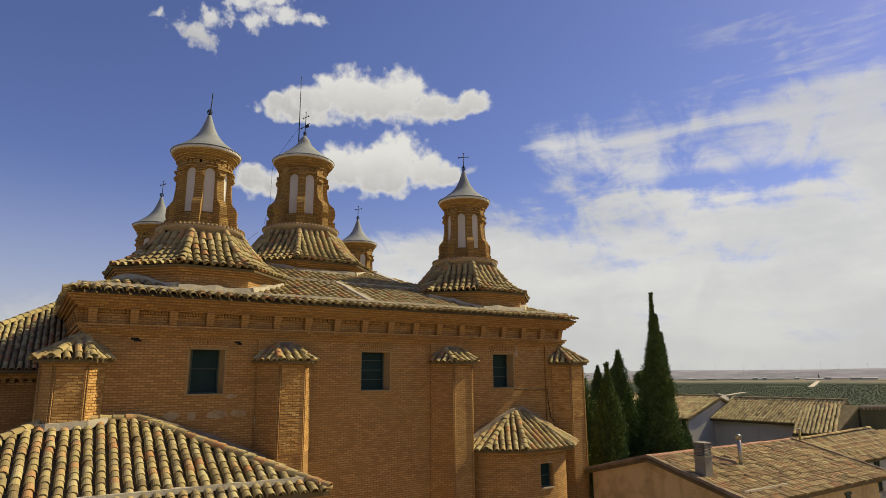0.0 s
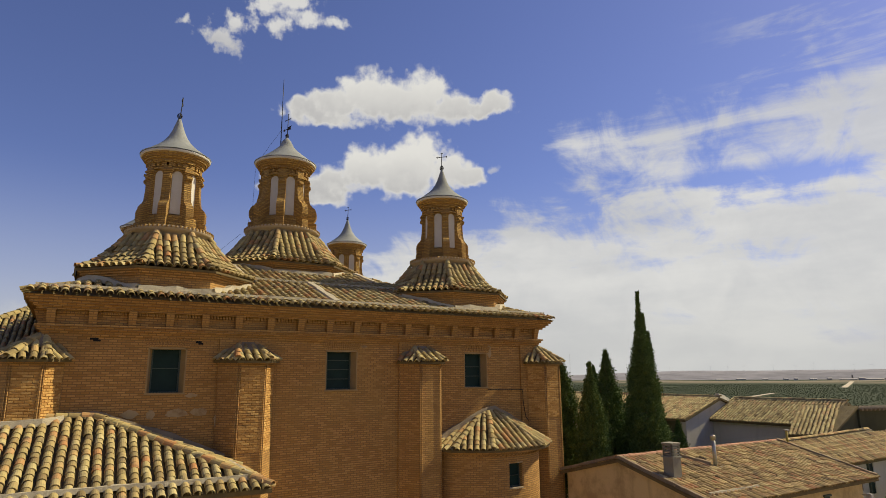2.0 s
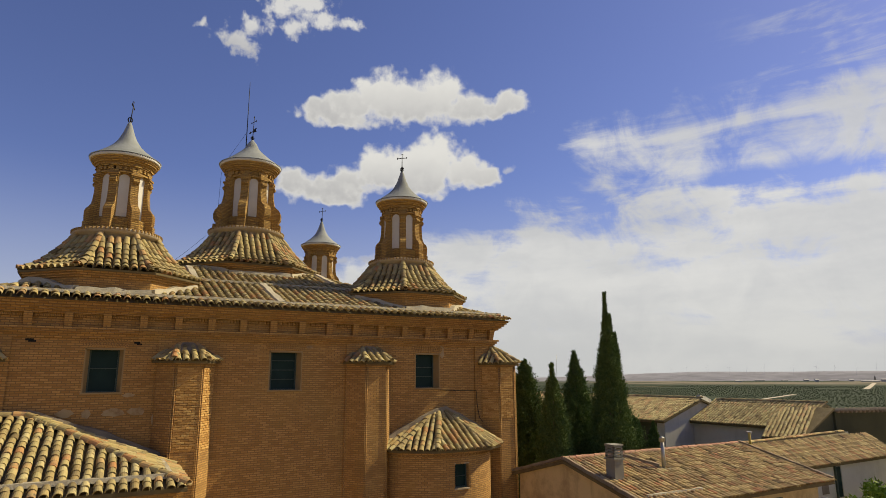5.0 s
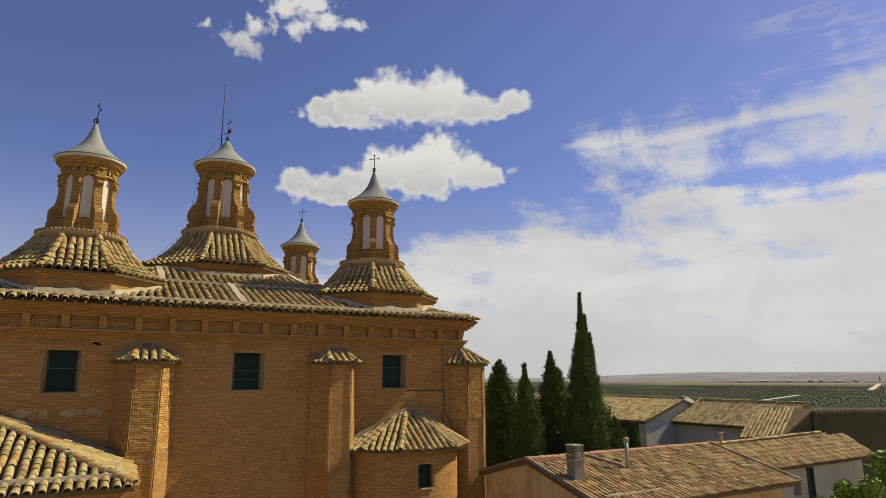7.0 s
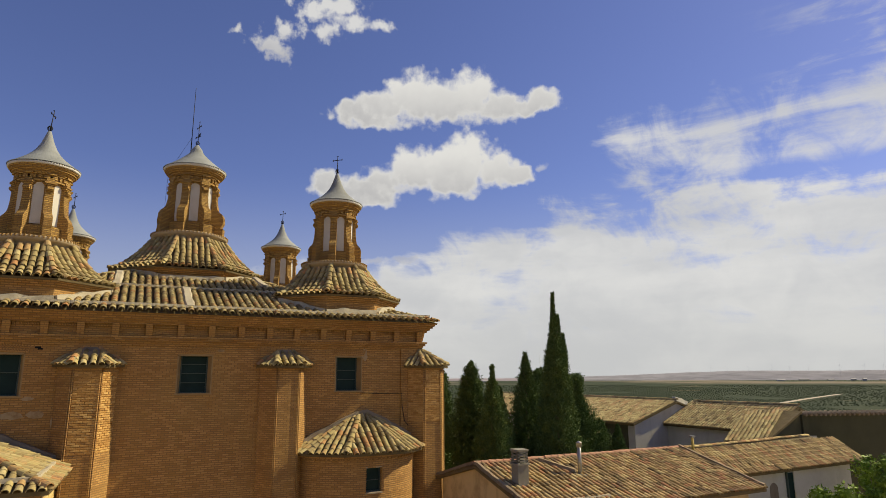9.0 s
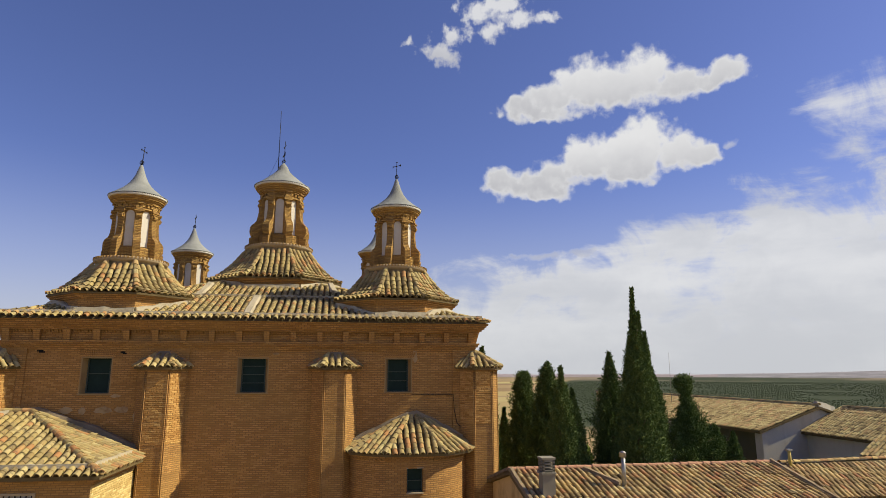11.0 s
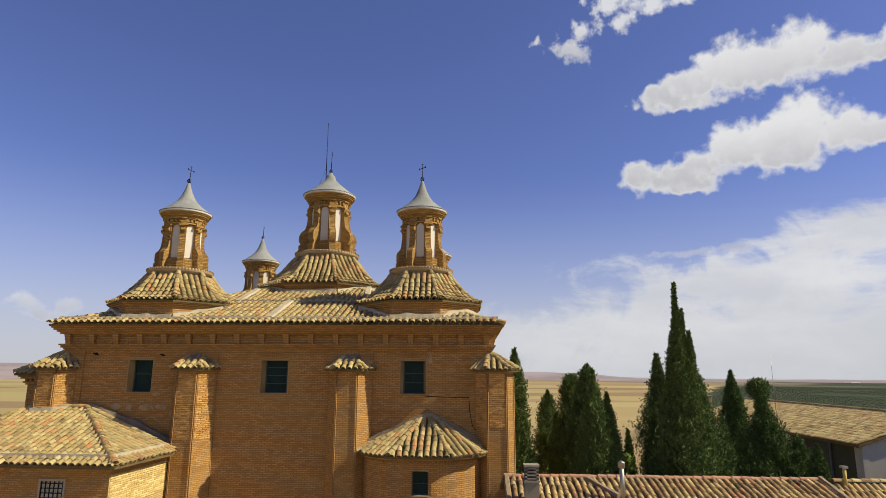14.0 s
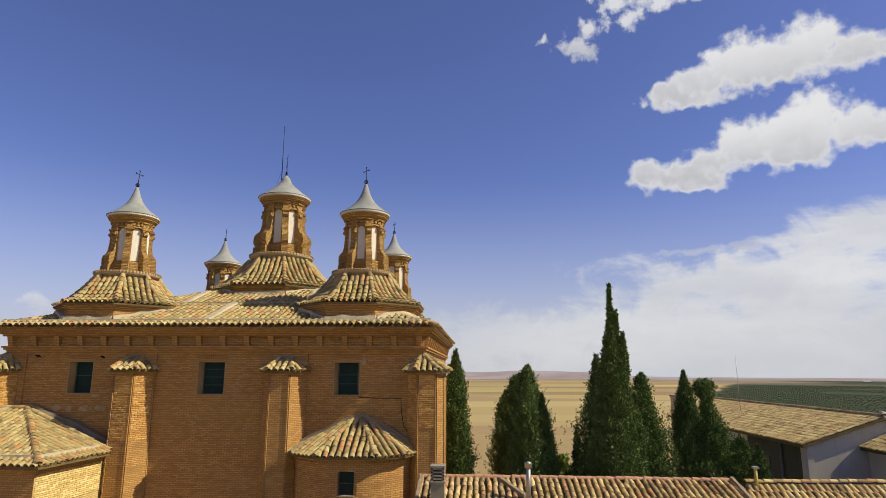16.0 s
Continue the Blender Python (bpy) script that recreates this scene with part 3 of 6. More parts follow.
def build_nave():
    m = Mesh()
    m.box(WX0, WX1, WY0 + 0.45, WY1, 0, 11.9)
    wall = part("nave_wall", m, M_BRICK, church)
    f = Mesh()
    panels = [(1.80, 5.24), (6.82, 10.88), (12.50, 15.90)]
    # piers between the sunk panels and the frieze zone above them
    edges = [WX0] + [x for p in panels for x in p] + [WX1]
    for a, b in zip(edges[::2], edges[1::2]):
        f.box(a, b, WY0, WY0 + 0.45, 0, 10.93)
    f.box(WX0, WX1, WY0, WY0 + 0.45, 10.93, 11.9)
    part("pier", f, M_BRICK, church)
    for (a, b), w in zip(panels, WINDOWS):
        p = Mesh()
        wall_with_holes(p, a, b, 0, 10.93, WY0 + 0.06, [w], 0.32)
        part("wall_panel", p, M_BRICK, church)
    for o, z0, z1 in ((0.05, 11.00, 11.06), (0.11, 11.06, 11.14), (0.16, 11.14, 11.20)):
        c = Mesh()
        ring_prism(c, o, z0, z1)
        part("string_course", c, M_BRICK, church)
    for o, z0, z1 in ((0.16, 11.56, 11.63), (0.24, 11.63, 11.70), (0.32, 11.70, 11.77), (0.38, 11.77, 11.83), (0.43, 11.83, 11.89)):
        c = Mesh()
        ring_prism(c, o, z0, z1)
        part("cornice_course", c, M_BRICK, church)
    b = Mesh()
    b.prism([(-0.09, 0), (0.09, 0), (0.09, 0.30), (-0.09, 0.30)], 11.20, 11.56, top=[(-0.10, -0.10), (0.10, -0.10), (0.10, 0.30), (-0.10, 0.30)])
    me = b.data("bracket", M_BRICK)
    for i in range(18):
        ob = new("bracket", me)
        ob.parent, ob.location = church, (CX + (i - 8.5) * 0.905, WY0 - 0.11, 0)
    for sx, turn in ((WX1 + 0.11, 90), (WX0 - 0.11, -90)):
        for i in range(16):
            ob = new("bracket", me)
            ob.parent, ob.matrix_basis = church, pose(sx, CY + (i - 7.5) * 0.905, 0, 0, 0, turn)
    # bricks on edge under the cornice, between the brackets
    d = Mesh()
    d.box(-0.030, 0.030, -0.05, 0.12, 11.47, 11.555)
    me = d.data("dentil", M_BRICK)
    for i in range(17):
        for j in range(8):
            ob = new("dentil", me)
            ob.parent, ob.location = church, (CX + (i - 8.5) * 0.905 + 0.452 + (j - 3.5) * 0.082, WY0 - 0.02, 0)
    # soldier bricks on the string course
    row = Mesh()
    for i in range(int((WX1 - WX0) / 0.09)):
        x = WX0 + 0.04 + i * 0.09
        row.box(x - 0.036, x + 0.036, WY0 - 0.125, WY0 - 0.105, 11.07, 11.13)
    ob = part("soldier_course", row, M_BRICK, church)
    tagged(ob, kind="stuff")
    return wall


build_nave()


def build_window(w, cat, bars):
    x0, x1, z0, z1 = w
    win = new("window")
    win.parent = church
    y = WY0 + 0.36
    g = Mesh()
    g.face(((x0, y, z0), (x1, y, z0), (x1, y, z1), (x0, y, z1)))
    part("pane", g, M_GLASS, win, "dark dusty glass")
    f = Mesh()
    t = 0.045
    x0, x1 = x0 + 0.10, x1 - 0.10
    f.box(x0, x0 + t, y - 0.05, y - 0.004, z0, z1)
    f.box(x1 - t, x1, y - 0.05, y - 0.004, z0, z1)
    f.box(x0 + t, x1 - t, y - 0.05, y - 0.004, z1 - t, z1)
    f.box(x0 + t, x1 - t, y - 0.05, y - 0.004, z0, z0 + t)
    for b in bars:
        zb = z0 + (z1 - z0) * b
        f.box(x0 + t, x1 - t, y - 0.045, y - 0.006, zb - 0.012, zb + 0.012)
    part("frame", f, M_FRAME, win)
    x0, x1 = w[:2]
    s = Mesh()
    s.prism([(x0 - 0.03, WY0 + 0.02), (x1 + 0.03, WY0 + 0.02), (x1 + 0.03, y - 0.05), (x0 - 0.03, y - 0.05)], z0 - 0.03, z0 + 0.012)
    part("sill", s, M_REVEAL, win)
    # plastered reveals
    r = Mesh()
    yf, sp = WY0 + 0.052, 0.12
    r.prism([(x0 - 0.015, yf), (x0 + 0.02, yf), (x0 + sp, y - 0.01), (x0 - 0.015, y - 0.01)], z0, z1)
    r.prism([(x1 - 0.02, yf), (x1 + 0.015, yf), (x1 + 0.015, y - 0.01), (x1 - sp, y - 0.01)], z0, z1)
    r.box(x0 - 0.015, x1 + 0.015, yf, y - 0.055, z1 - 0.035, z1 + 0.02)
    part("reveal", r, M_REVEAL, win, "ochre plastered reveal")
    # flat arch of bricks on end
    cx = (x0 + x1) / 2
    n = 17
    for i in range(n):
        u = (i - (n - 1) / 2) / ((n - 1) / 2)
        v = Mesh()
        a = u * 0.42
        xb, wb = cx + u * (x1 - x0 + 0.05) / 2, 0.026
        xt = xb + math.sin(a) * 0.24
        v.prism([(-wb, 0), (wb, 0), (wb, 0.05), (-wb, 0.05)], 0, 0.23)
        ob = part("brick", v, M_BRICK, win)
        ob.matrix_basis = pose(xb, WY0 + 0.035, z1 + 0.035 - 0.02 * u * u, 0, math.degrees(a), 0)
    return win


for w, bars in zip(WINDOWS, ([0.55], [0.28, 0.52, 0.76], [0.33, 0.6])):
    build_window(w, "window", bars)


def fan_roof(eave, head, mat, parent, pitch=0.225, seed=5, gauge=0.25, limit=300, deck=True, sag=0.0, hips=True):
    """A little roof of flat faces from an eave polyline up to a head polyline of as many points."""
    frames, d, lines = [], Mesh(), []
    rng = random.Random(seed)
    for i in range(len(eave) - 1):
        a, b, p, q = Vector(eave[i]), Vector(eave[i + 1]), Vector(head[i]), Vector(head[i + 1])
        across = (b - a).normalized()
        mid_up = ((p + q) / 2 - (a + b) / 2)
        n = across.cross(mid_up).normalized()
        up = n.cross(across).normalized()
        reach = max((p - a).dot(up), (q - a).dot(up))

        def inside(u, v, a=a, across=across, up=up, p=p, q=q, b=b):
            f = v / max(1e-6, (p - a).dot(up))
            g = v / max(1e-6, (q - a).dot(up))
            lo = (p - a).dot(across) * f
            hi = (b - a).length + ((q - a).dot(across) - (b - a).length) * g
            return v < max((p - a).dot(up), (q - a).dot(up)) + 0.05 and lo - 0.03 < u < hi + 0.03
        frames += slope(a, b, up, inside, pitch=pitch, gauge=gauge, top=reach + 0.4, seed=seed + i, jitter=0.03)
        d.face((a, b, q, p))
        low = Vector((0, 0, -0.07))
        d.face((a + low, p + low, q + low, b + low))
        d.face((a + low, b + low, b, a))
        if i and hips:
            frames += tile_line(a, p, seed=seed + 40 + i, lift=0.045, size=1.12, gauge=gauge)
    part("roof_bed", d, M_SHADE_DECK, parent)
    lay_tiles(frames, mat, parent, limit)


def build_buttress(shape, top, foot=0.0, cap_head=None, corner=0):
    """shape: plan points from the wall round the front to the wall again."""
    b = new("buttress")
    b.parent = church
    cx = sum(p[0] for p in shape) / len(shape)
    mid = Vector((cx, 17.1 if corner else WY0 + 0.1))
    if corner:
        mid = Vector((CX + corner * 7.85, 17.3))

    def grown(o):
        """The plan pushed outwards by o."""
        out = []
        for i, p in enumerate(shape):
            d = [Vector(shape[min(k + 1, len(shape) - 1)]) - Vector(shape[max(k, 0)]) for k in (i - 1, i) if 0 <= k < len(shape) - 1]
            n = sum((Vector((e.y, -e.x)).normalized() for e in d), Vector((0, 0))).normalized()
            out.append((p[0] + n.x * o, p[1] + n.y * o))
        return out
    inner = [(CX + corner * 7.6, 18.0), (CX + corner * 7.6, 17.3)] if corner else [(shape[-1][0] - 0.05, WY0 + 0.3), (shape[0][0] + 0.05, WY0 + 0.3)]
    if corner < 0:
        inner = inner[::-1]
    m = Mesh()
    m.prism(list(shape) + inner, foot, top)
    part("shaft", m, M_BRICK, b)
    # twin rolls where the faces meet
    for k in range(1, len(shape) - 1):
        px_, py_ = grown(0.004)[k]
        for s in (-0.028, 0.028):
            r = Mesh()
            d = (Vector(shape[k + 1]) - Vector(shape[k - 1])).normalized() * s
            r.tube([(px_ + d.x, py_ + d.y, foot), (px_ + d.x, py_ + d.y, top - 0.02)], 0.012, 6)
            part("corner_roll", r, M_BRICK, b)
    # corbelled courses under the tiles
    c = Mesh()
    for i, o in enumerate((0.03, 0.07)):
        c.prism(grown(o) + inner, top + i * 0.055, top + (i + 1) * 0.055)
    part("corbel", c, M_BRICK, b)
    g = grown(0.17)
    eave = [(p[0], p[1], top + (0.10 if 0 < i < len(g) - 1 else 0.12)) for i, p in enumerate(g)]
    eave[0] = (eave[0][0], max(eave[0][1], WY0 - 0.02), eave[0][2])
    if not corner:
        eave[-1] = (eave[-1][0], WY0 - 0.02, top + 0.12)
    head = cap_head or [(cx - 0.42, WY0 + 0.02, top + 0.46), (cx - 0.26, WY0 + 0.02, top + 0.52), (cx + 0.26, WY0 + 0.02, top + 0.52), (cx + 0.42, WY0 + 0.02, top + 0.46)]
    fan_roof(eave, head, M_TILE, b, pitch=0.215, seed=int(cx * 10), gauge=0.25)
    # mortar fillet against the wall
    f = Mesh()
    rng = random.Random(int(cx * 7))
    low = [Vector(e).lerp(Vector(h), 0.56 + rng.uniform(-0.05, 0.05)) + Vector((0, 0, 0.10)) for e, h in zip(eave, head)]
    low = [v for p, q in zip(low, low[1:]) for v in (p, p.lerp(q, 0.5) + Vector((0, 0, rng.uniform(-0.02, 0.03))))] + [low[-1]]
    peak = [Vector((h[0] * 0.5 + 0.5 * mid.x, h[1] + 0.02, h[2] + 0.16)) for h in head]
    peak = [v for p, q in zip(peak, peak[1:]) for v in (p, p.lerp(q, 0.5))] + [peak[-1]]
    half = [p.lerp(q, 0.5) + Vector((0, 0, -0.03)) for p, q in zip(low, peak)]
    skirt = [p + Vector((0, 0, -0.14)) for p in low]
    for ra, rb in ((skirt, low), (low, half), (half, peak)):
        for i in range(len(ra) - 1):
            f.face((ra[i], ra[i + 1], rb[i + 1], rb[i]), smooth=True)
    part("mortar_fillet", f, M_GREY_MORTAR, b, "smooth grey mortar cone over the tile heads")
    return b


def piece_build(tones):
    def build(k):
        r = k.add("ShaderNodeObjectInfo").outputs["Random"]
        p = place(k)
        col = k.ramp(r, tones)
        col = k.mix(k.step(k.noise(p, 26.0, 4, 0.65), 0.40, 0.72, 0.0, 0.45), col, tuple(0.55 * c for c in tones[1][1]))
        return col, k.noise(p, 60.0, 3, 0.6), {"distance": 0.004, "strength": 0.6, "spec": 0.15}
    return build


M_PIECE = material("weathered_ochre_brick", piece_build([(0.0, (0.36, 0.185, 0.055)), (0.3, (0.46, 0.255, 0.080)), (0.6, (0.55, 0.315, 0.102)), (1.0, (0.62, 0.385, 0.135))]))
M_PIECE_S = material("pale_yellow_brick", piece_build([(0.0, (0.50, 0.35, 0.13)), (0.35, (0.60, 0.45, 0.185)), (0.7, (0.70, 0.54, 0.235)), (1.0, (0.76, 0.62, 0.30))]))


def brick_mesh(length, height, mat):
    key = "brick_%s_%d" % (mat.name, round(length * 1000))
    if key in bpy.data.meshes:
        return bpy.data.meshes[key]
    m = Mesh()
    d, h, l = 0.016, height / 2, length / 2
    m.face([(-l + 0.004, -d, -h + 0.004), (l - 0.004, -d, -h + 0.004), (l - 0.004, -d, h - 0.004), (-l + 0.004, -d, h - 0.004)])
    rim = [(-l, -d + 0.005, -h), (l, -d + 0.005, -h), (l, -d + 0.005, h), (-l, -d + 0.005, h)]
    top = [(-l + 0.004, -d, -h + 0.004), (l - 0.004, -d, -h + 0.004), (l - 0.004, -d, h - 0.004), (-l + 0.004, -d, h - 0.004)]
    for i in range(4):
        j = (i + 1) % 4
        m.face((rim[i], rim[j], top[j], top[i]))
        m.face(((rim[i][0], 0.01, rim[i][2]), (rim[j][0], 0.01, rim[j][2]), rim[j], rim[i]))
    me = m.data(key, mat)
    me.name = key
    return me


def lay_bricks(parent, p0, p1, z0, z1, mat, seed, row=0.064, length=0.215, margin=0.05):
    """Bricks laid proud of a wall face that runs from p0 to p1 in plan and looks to the right of that way."""
    rng = random.Random(seed)
    a, b = Vector(p0), Vector(p1)
    d = (b - a).normalized()
    turn = math.degrees(math.atan2(d.y, d.x))
    span = (b - a).length - 2 * margin
    for j in range(int((z1 - z0) / row)):
        z = z0 + (j + 0.5) * row
        u = margin - (length / 2 if j % 2 else 0.0)
        while u < margin + span - 0.03:
            lo, hi = max(u, margin), min(u + length, margin + span)
            if hi - lo > 0.05:
                size = round((hi - lo - 0.012) / 0.02) * 0.02
                ob = new("brick", brick_mesh(size, row - 0.014, mat))
                c = a + d * (lo + hi) / 2
                ob.parent, ob.matrix_basis = parent, pose(c.x, c.y, z + rng.uniform(-0.002, 0.002), rng.gauss(0, 0.6), rng.gauss(0, 0.5), turn + rng.gauss(0, 0.7)) @ pose(0, rng.uniform(-0.003, 0.004), 0)
            u += length


for cx in BUTTRESS_X:
    build_buttress([(cx - 0.78, WY0), (cx - 0.36, 16.36), (cx + 0.36, 16.36), (cx + 0.78, WY0)], 10.22)
pier = [o for o in church.children if o.name.startswith("buttress")][0]
lay_bricks(pier, (BUTTRESS_X[0] - 0.36, 16.36), (BUTTRESS_X[0] + 0.36, 16.36), 7.9, 10.2, M_PIECE, 801)
lay_bricks(pier, (BUTTRESS_X[0] + 0.36, 16.36), (BUTTRESS_X[0] + 0.78, WY0), 7.9, 10.2, M_PIECE, 802)
for sgn in (1, -1):
    flip = lambda pts: [(CX + sgn * p[0], *p[1:]) for p in (pts if sgn > 0 else pts[::-1])]
    plan = flip([(7.28, 17.0), (7.70, 16.42), (8.36, 16.42), (8.62, 16.72), (8.62, 17.55), (8.30, 18.0)])
    head = flip([(7.56, 17.02, 10.68), (7.74, 17.02, 10.82), (7.86, 17.02, 10.86), (7.87, 17.05, 10.86), (7.88, 17.2, 10.82), (7.86, 17.5, 10.66)])
    pier = build_buttress(plan, 10.22, cap_head=head, corner=sgn)
    for i, (p, q) in enumerate(zip(plan, plan[1:])):
        if (Vector(q) - Vector(p)).length > 0.5 and q[1] < 17.2:
            lay_bricks(pier, p, q, 8.75 if sgn < 0 else 8.4, 10.2, M_PIECE, 810 + i)


LANTERNS = [(3.99, 19.30), (13.99, 19.34), (4.12, 28.4), (13.86, 28.87)]
MIDDLE = (8.94, 24.07)


# nave roof: four slopes that rise to the middle lantern
RISE = 0.355
def roof_height(x, y):
    return EZ + RISE * min(y - EY0, EY1 - y, x - EX0, EX1 - x)


def build_nave_roof():
    roof = new("nave_roof")
    roof.parent = church
    d = Mesh()
    cor = [(EX0, EY0), (EX1, EY0), (EX1, EY1), (EX0, EY1)]
    head = [(CX - 1.2, CY - 1.2), (CX + 1.2, CY - 1.2), (CX + 1.2, CY + 1.2), (CX - 1.2, CY + 1.2)]
    zt = EZ + RISE * (CY - 1.2 - EY0)
    d.prism(cor, EZ - 0.05, zt, top=head)
    part("roof_bed", d, M_SHADE_DECK, roof)
    frames = []
    for k in range(4):
        a, b = cor[k], cor[(k + 1) % 4]
        p, q = head[k], head[(k + 1) % 4]
        across = (Vector((*b, 0)) - Vector((*a, 0))).normalized()
        L = (Vector(b) - Vector(a)).length
        inn = Vector((-across.y, across.x, 0))
        run = (Vector(p) - Vector(a)).dot(inn.to_2d())
        rise = zt - EZ
        up = (inn * run + Vector((0, 0, rise))).normalized()
        sl = math.hypot(run, rise)
        lo = (Vector(p) - Vector(a)).dot(across.to_2d())
        hi = L - (Vector(q) - Vector(a)).dot(across.to_2d())

        def inside(u, v):
            f = v / sl
            if f > 1:
                return False
            x, y = a[0] + across.x * u + inn.x * run * f, a[1] + across.y * u + inn.y * run * f
            for sx, sy in LANTERNS:
                if math.hypot(x - sx, y - sy) < 1.8:
                    return False
            return lo * f < u < L - hi * f and math.hypot(x - CX, y - CY) > 2.3
        row = slope((*a, EZ), (*b, EZ), up, inside, pitch=0.240, gauge=0.245, top=sl, seed=11 + k)
        if k == 2:
            row = row[:160]
        frames += row
    lay_tiles(frames, M_TILE, roof)
    m = Mesh()
    y = EY0 + 0.36
    z = EZ + RISE * 0.36 + 0.10
    m.band([(EX0 + 0.2 + (EX1 - EX0 - 0.4) * i / 24, y + random.uniform(-0.012, 0.012), z + random.uniform(-0.012, 0.012)) for i in range(25)], 0.11, 0.045)
    m.band([(EX1 - 0.36, EY0 + 0.3, z), (EX1 - 0.36, EY1 - 0.3, z)], 0.11, 0.045)
    m.band([(EX0 + 0.36, EY0 + 0.3, z), (EX0 + 0.36, EY1 - 0.3, z)], 0.11, 0.045)
    part("eave_mortar", m, M_MORTAR, roof, "pale mortar strip holding the eave tiles")
    up = lambda x, y: (x, y, EZ + RISE * (y - EY0) + 0.11)
    m = Mesh()
    m.band([up(6.2, 19.5), up(8.6, 19.45), up(12.0, 19.5)], 0.08, 0.04)
    part("mortar_line", m, M_MORTAR, roof)
    for x0, y0, x1, y1 in ((8.62, 16.85, 8.62, 19.4), (6.43, 19.4, 6.45, 21.6), (11.6, 20.5, 11.4, 22.0)):
        m = Mesh()
        m.band([up(x0, y0), up(x1, y1)], 0.32, 0.05)
        part("flashing_strip", m, M_MORTAR, roof, "pale cement strip down the slope")


build_nave_roof()


# ---- lanterns ----
def skirt_curve(a0, z0, a1, z1, power=1.65, n=14):
    """Points (apothem, height) from eave to head, flatter at the eave."""
    return [(a0 + (a1 - a0) * i / n, z0 + (z1 - z0) * (i / n) ** power) for i in range(n + 1)]


def octagon(c, apothem, z):
    r = apothem / math.cos(math.pi / 8)
    return [Vector((c[0] + r * math.cos(math.pi * (2 * i + 1) / 8), c[1] + r * math.sin(math.pi * (2 * i + 1) / 8), z)) for i in range(8)]


def build_skirt(c, s, a0, z0, a1, z1, drum_foot, limit, seed):
    dome = new("dome_roof")
    dome.parent = church
    curve = skirt_curve(a0, z0, a1, z1)
    d = Mesh()
    for (r0, h0), (r1, h1) in zip(curve, curve[1:]):
        o0, o1 = octagon(c, r0 - 0.02, h0 - 0.02), octagon(c, r1 - 0.02, h1 - 0.02)
        for i in range(8):
            d.face((o0[i], o0[(i + 1) % 8], o1[(i + 1) % 8], o1[i]))
    o = octagon(c, a0 - 0.02, z0 - 0.02)
    u = octagon(c, a0 - 0.03, z0 - 0.08)
    for i in range(8):
        d.face((u[i], u[(i + 1) % 8], o[(i + 1) % 8], o[i]))
    part("roof_bed", d, M_SHADE_DECK, dome)
    # drum with corbelled head
    m = Mesh()
    zs = [(drum_foot, 0.24), (z0 - 0.24, 0.24), (z0 - 0.24, 0.19), (z0 - 0.18, 0.19), (z0 - 0.18, 0.13), (z0 - 0.12, 0.13), (z0 - 0.12, 0.07), (z0 - 0.06, 0.07)]
    for (h0, i0), (h1, i1) in zip(zs, zs[1:]):
        q0, q1 = octagon(c, a0 - i0, h0), octagon(c, a0 - i1, h1)
        for i in range(8):
            m.face((q0[i], q0[(i + 1) % 8], q1[(i + 1) % 8], q1[i]))
    part("drum", m, M_BRICK, dome)
    # arc length table
    acc = [0.0]
    for p, q in zip(curve, curve[1:]):
        acc.append(acc[-1] + math.hypot(q[0] - p[0], q[1] - p[1]))

    def at(v):
        v = min(max(v, 0.0), acc[-1] - 1e-6)
        i = max(j for j in range(len(acc) - 1) if acc[j] <= v)
        f = (v - acc[i]) / (acc[i + 1] - acc[i])
        p, q = curve[i], curve[i + 1]
        t = Vector((q[0] - p[0], q[1] - p[1])).normalized()
        return p[0] + (q[0] - p[0]) * f, p[1] + (q[1] - p[1]) * f, t
    rng = random.Random(seed)
    frames = []
    gauge = 0.24 * s
    order = sorted(range(8), key=lambda k: abs(((k * 45 + 90 + 180) % 360) - 180))
    for k in order:
        th = radians(45 * k)
        n, t = Vector((math.cos(th), math.sin(th), 0)), Vector((-math.sin(th), math.cos(th), 0))
        width = 2 * a0 * math.tan(math.pi / 8)
        cols = int(round(width / 0.235))
        step = width / cols
        for i in range(cols):
            for j in range(int(acc[-1] / gauge) + 1):
                v = j * gauge - 0.05
                a, z, tan = at(v + 0.03)
                shrink = 0.90 + 0.10 * (a / a0)
                x = (i + 0.5 - cols / 2) * step * shrink
                am = at(v + 0.2)[0]
                if abs(x) < am * math.tan(math.pi / 8) - 0.02 and v < acc[-1] - 0.12:
                    up = n * tan.x + Vector((0, 0, tan.y))
                    pos = Vector((*c, 0)) + n * a + t * (x + rng.gauss(0, 0.008)) + Vector((0, 0, z))
                    frames.append(tile_frame(pos, t, up, 0.025, rng))
        # hip row
        hd = Vector((math.cos(th + math.pi / 8), math.sin(th + math.pi / 8), 0))
        tt = Vector((-hd.y, hd.x, 0))
        for j in range(int(acc[-1] / gauge) + 1):
            a, z, tan = at(j * gauge - 0.04)
            up = hd * (tan.x / math.cos(math.pi / 8)) + Vector((0, 0, tan.y))
            m4 = tile_frame(Vector((*c, 0)) + hd * a / math.cos(math.pi / 8) + Vector((0, 0, z + 0.03)), tt, up, 0.03, rng)
            frames.append(m4 @ Matrix.Diagonal((1.12, 1.0, 1.12, 1)))
    lay_tiles(frames, M_TILE, dome, limit)
    ring = octagon(c, a0 - 0.16, 0)
    for i in range(8):
        f = Mesh()
        p, q = ring[i], ring[(i + 1) % 8]
        pts = [p.lerp(q, k / 6) for k in range(7)]
        pts = [(v.x, v.y, min(roof_height(v.x, v.y) + 0.07 + rng.uniform(-0.02, 0.05), z0 - 0.10)) for v in pts]
        if min(v[2] for v in pts) < z0 - 0.12:
            f.band(pts, 0.30, 0.10)
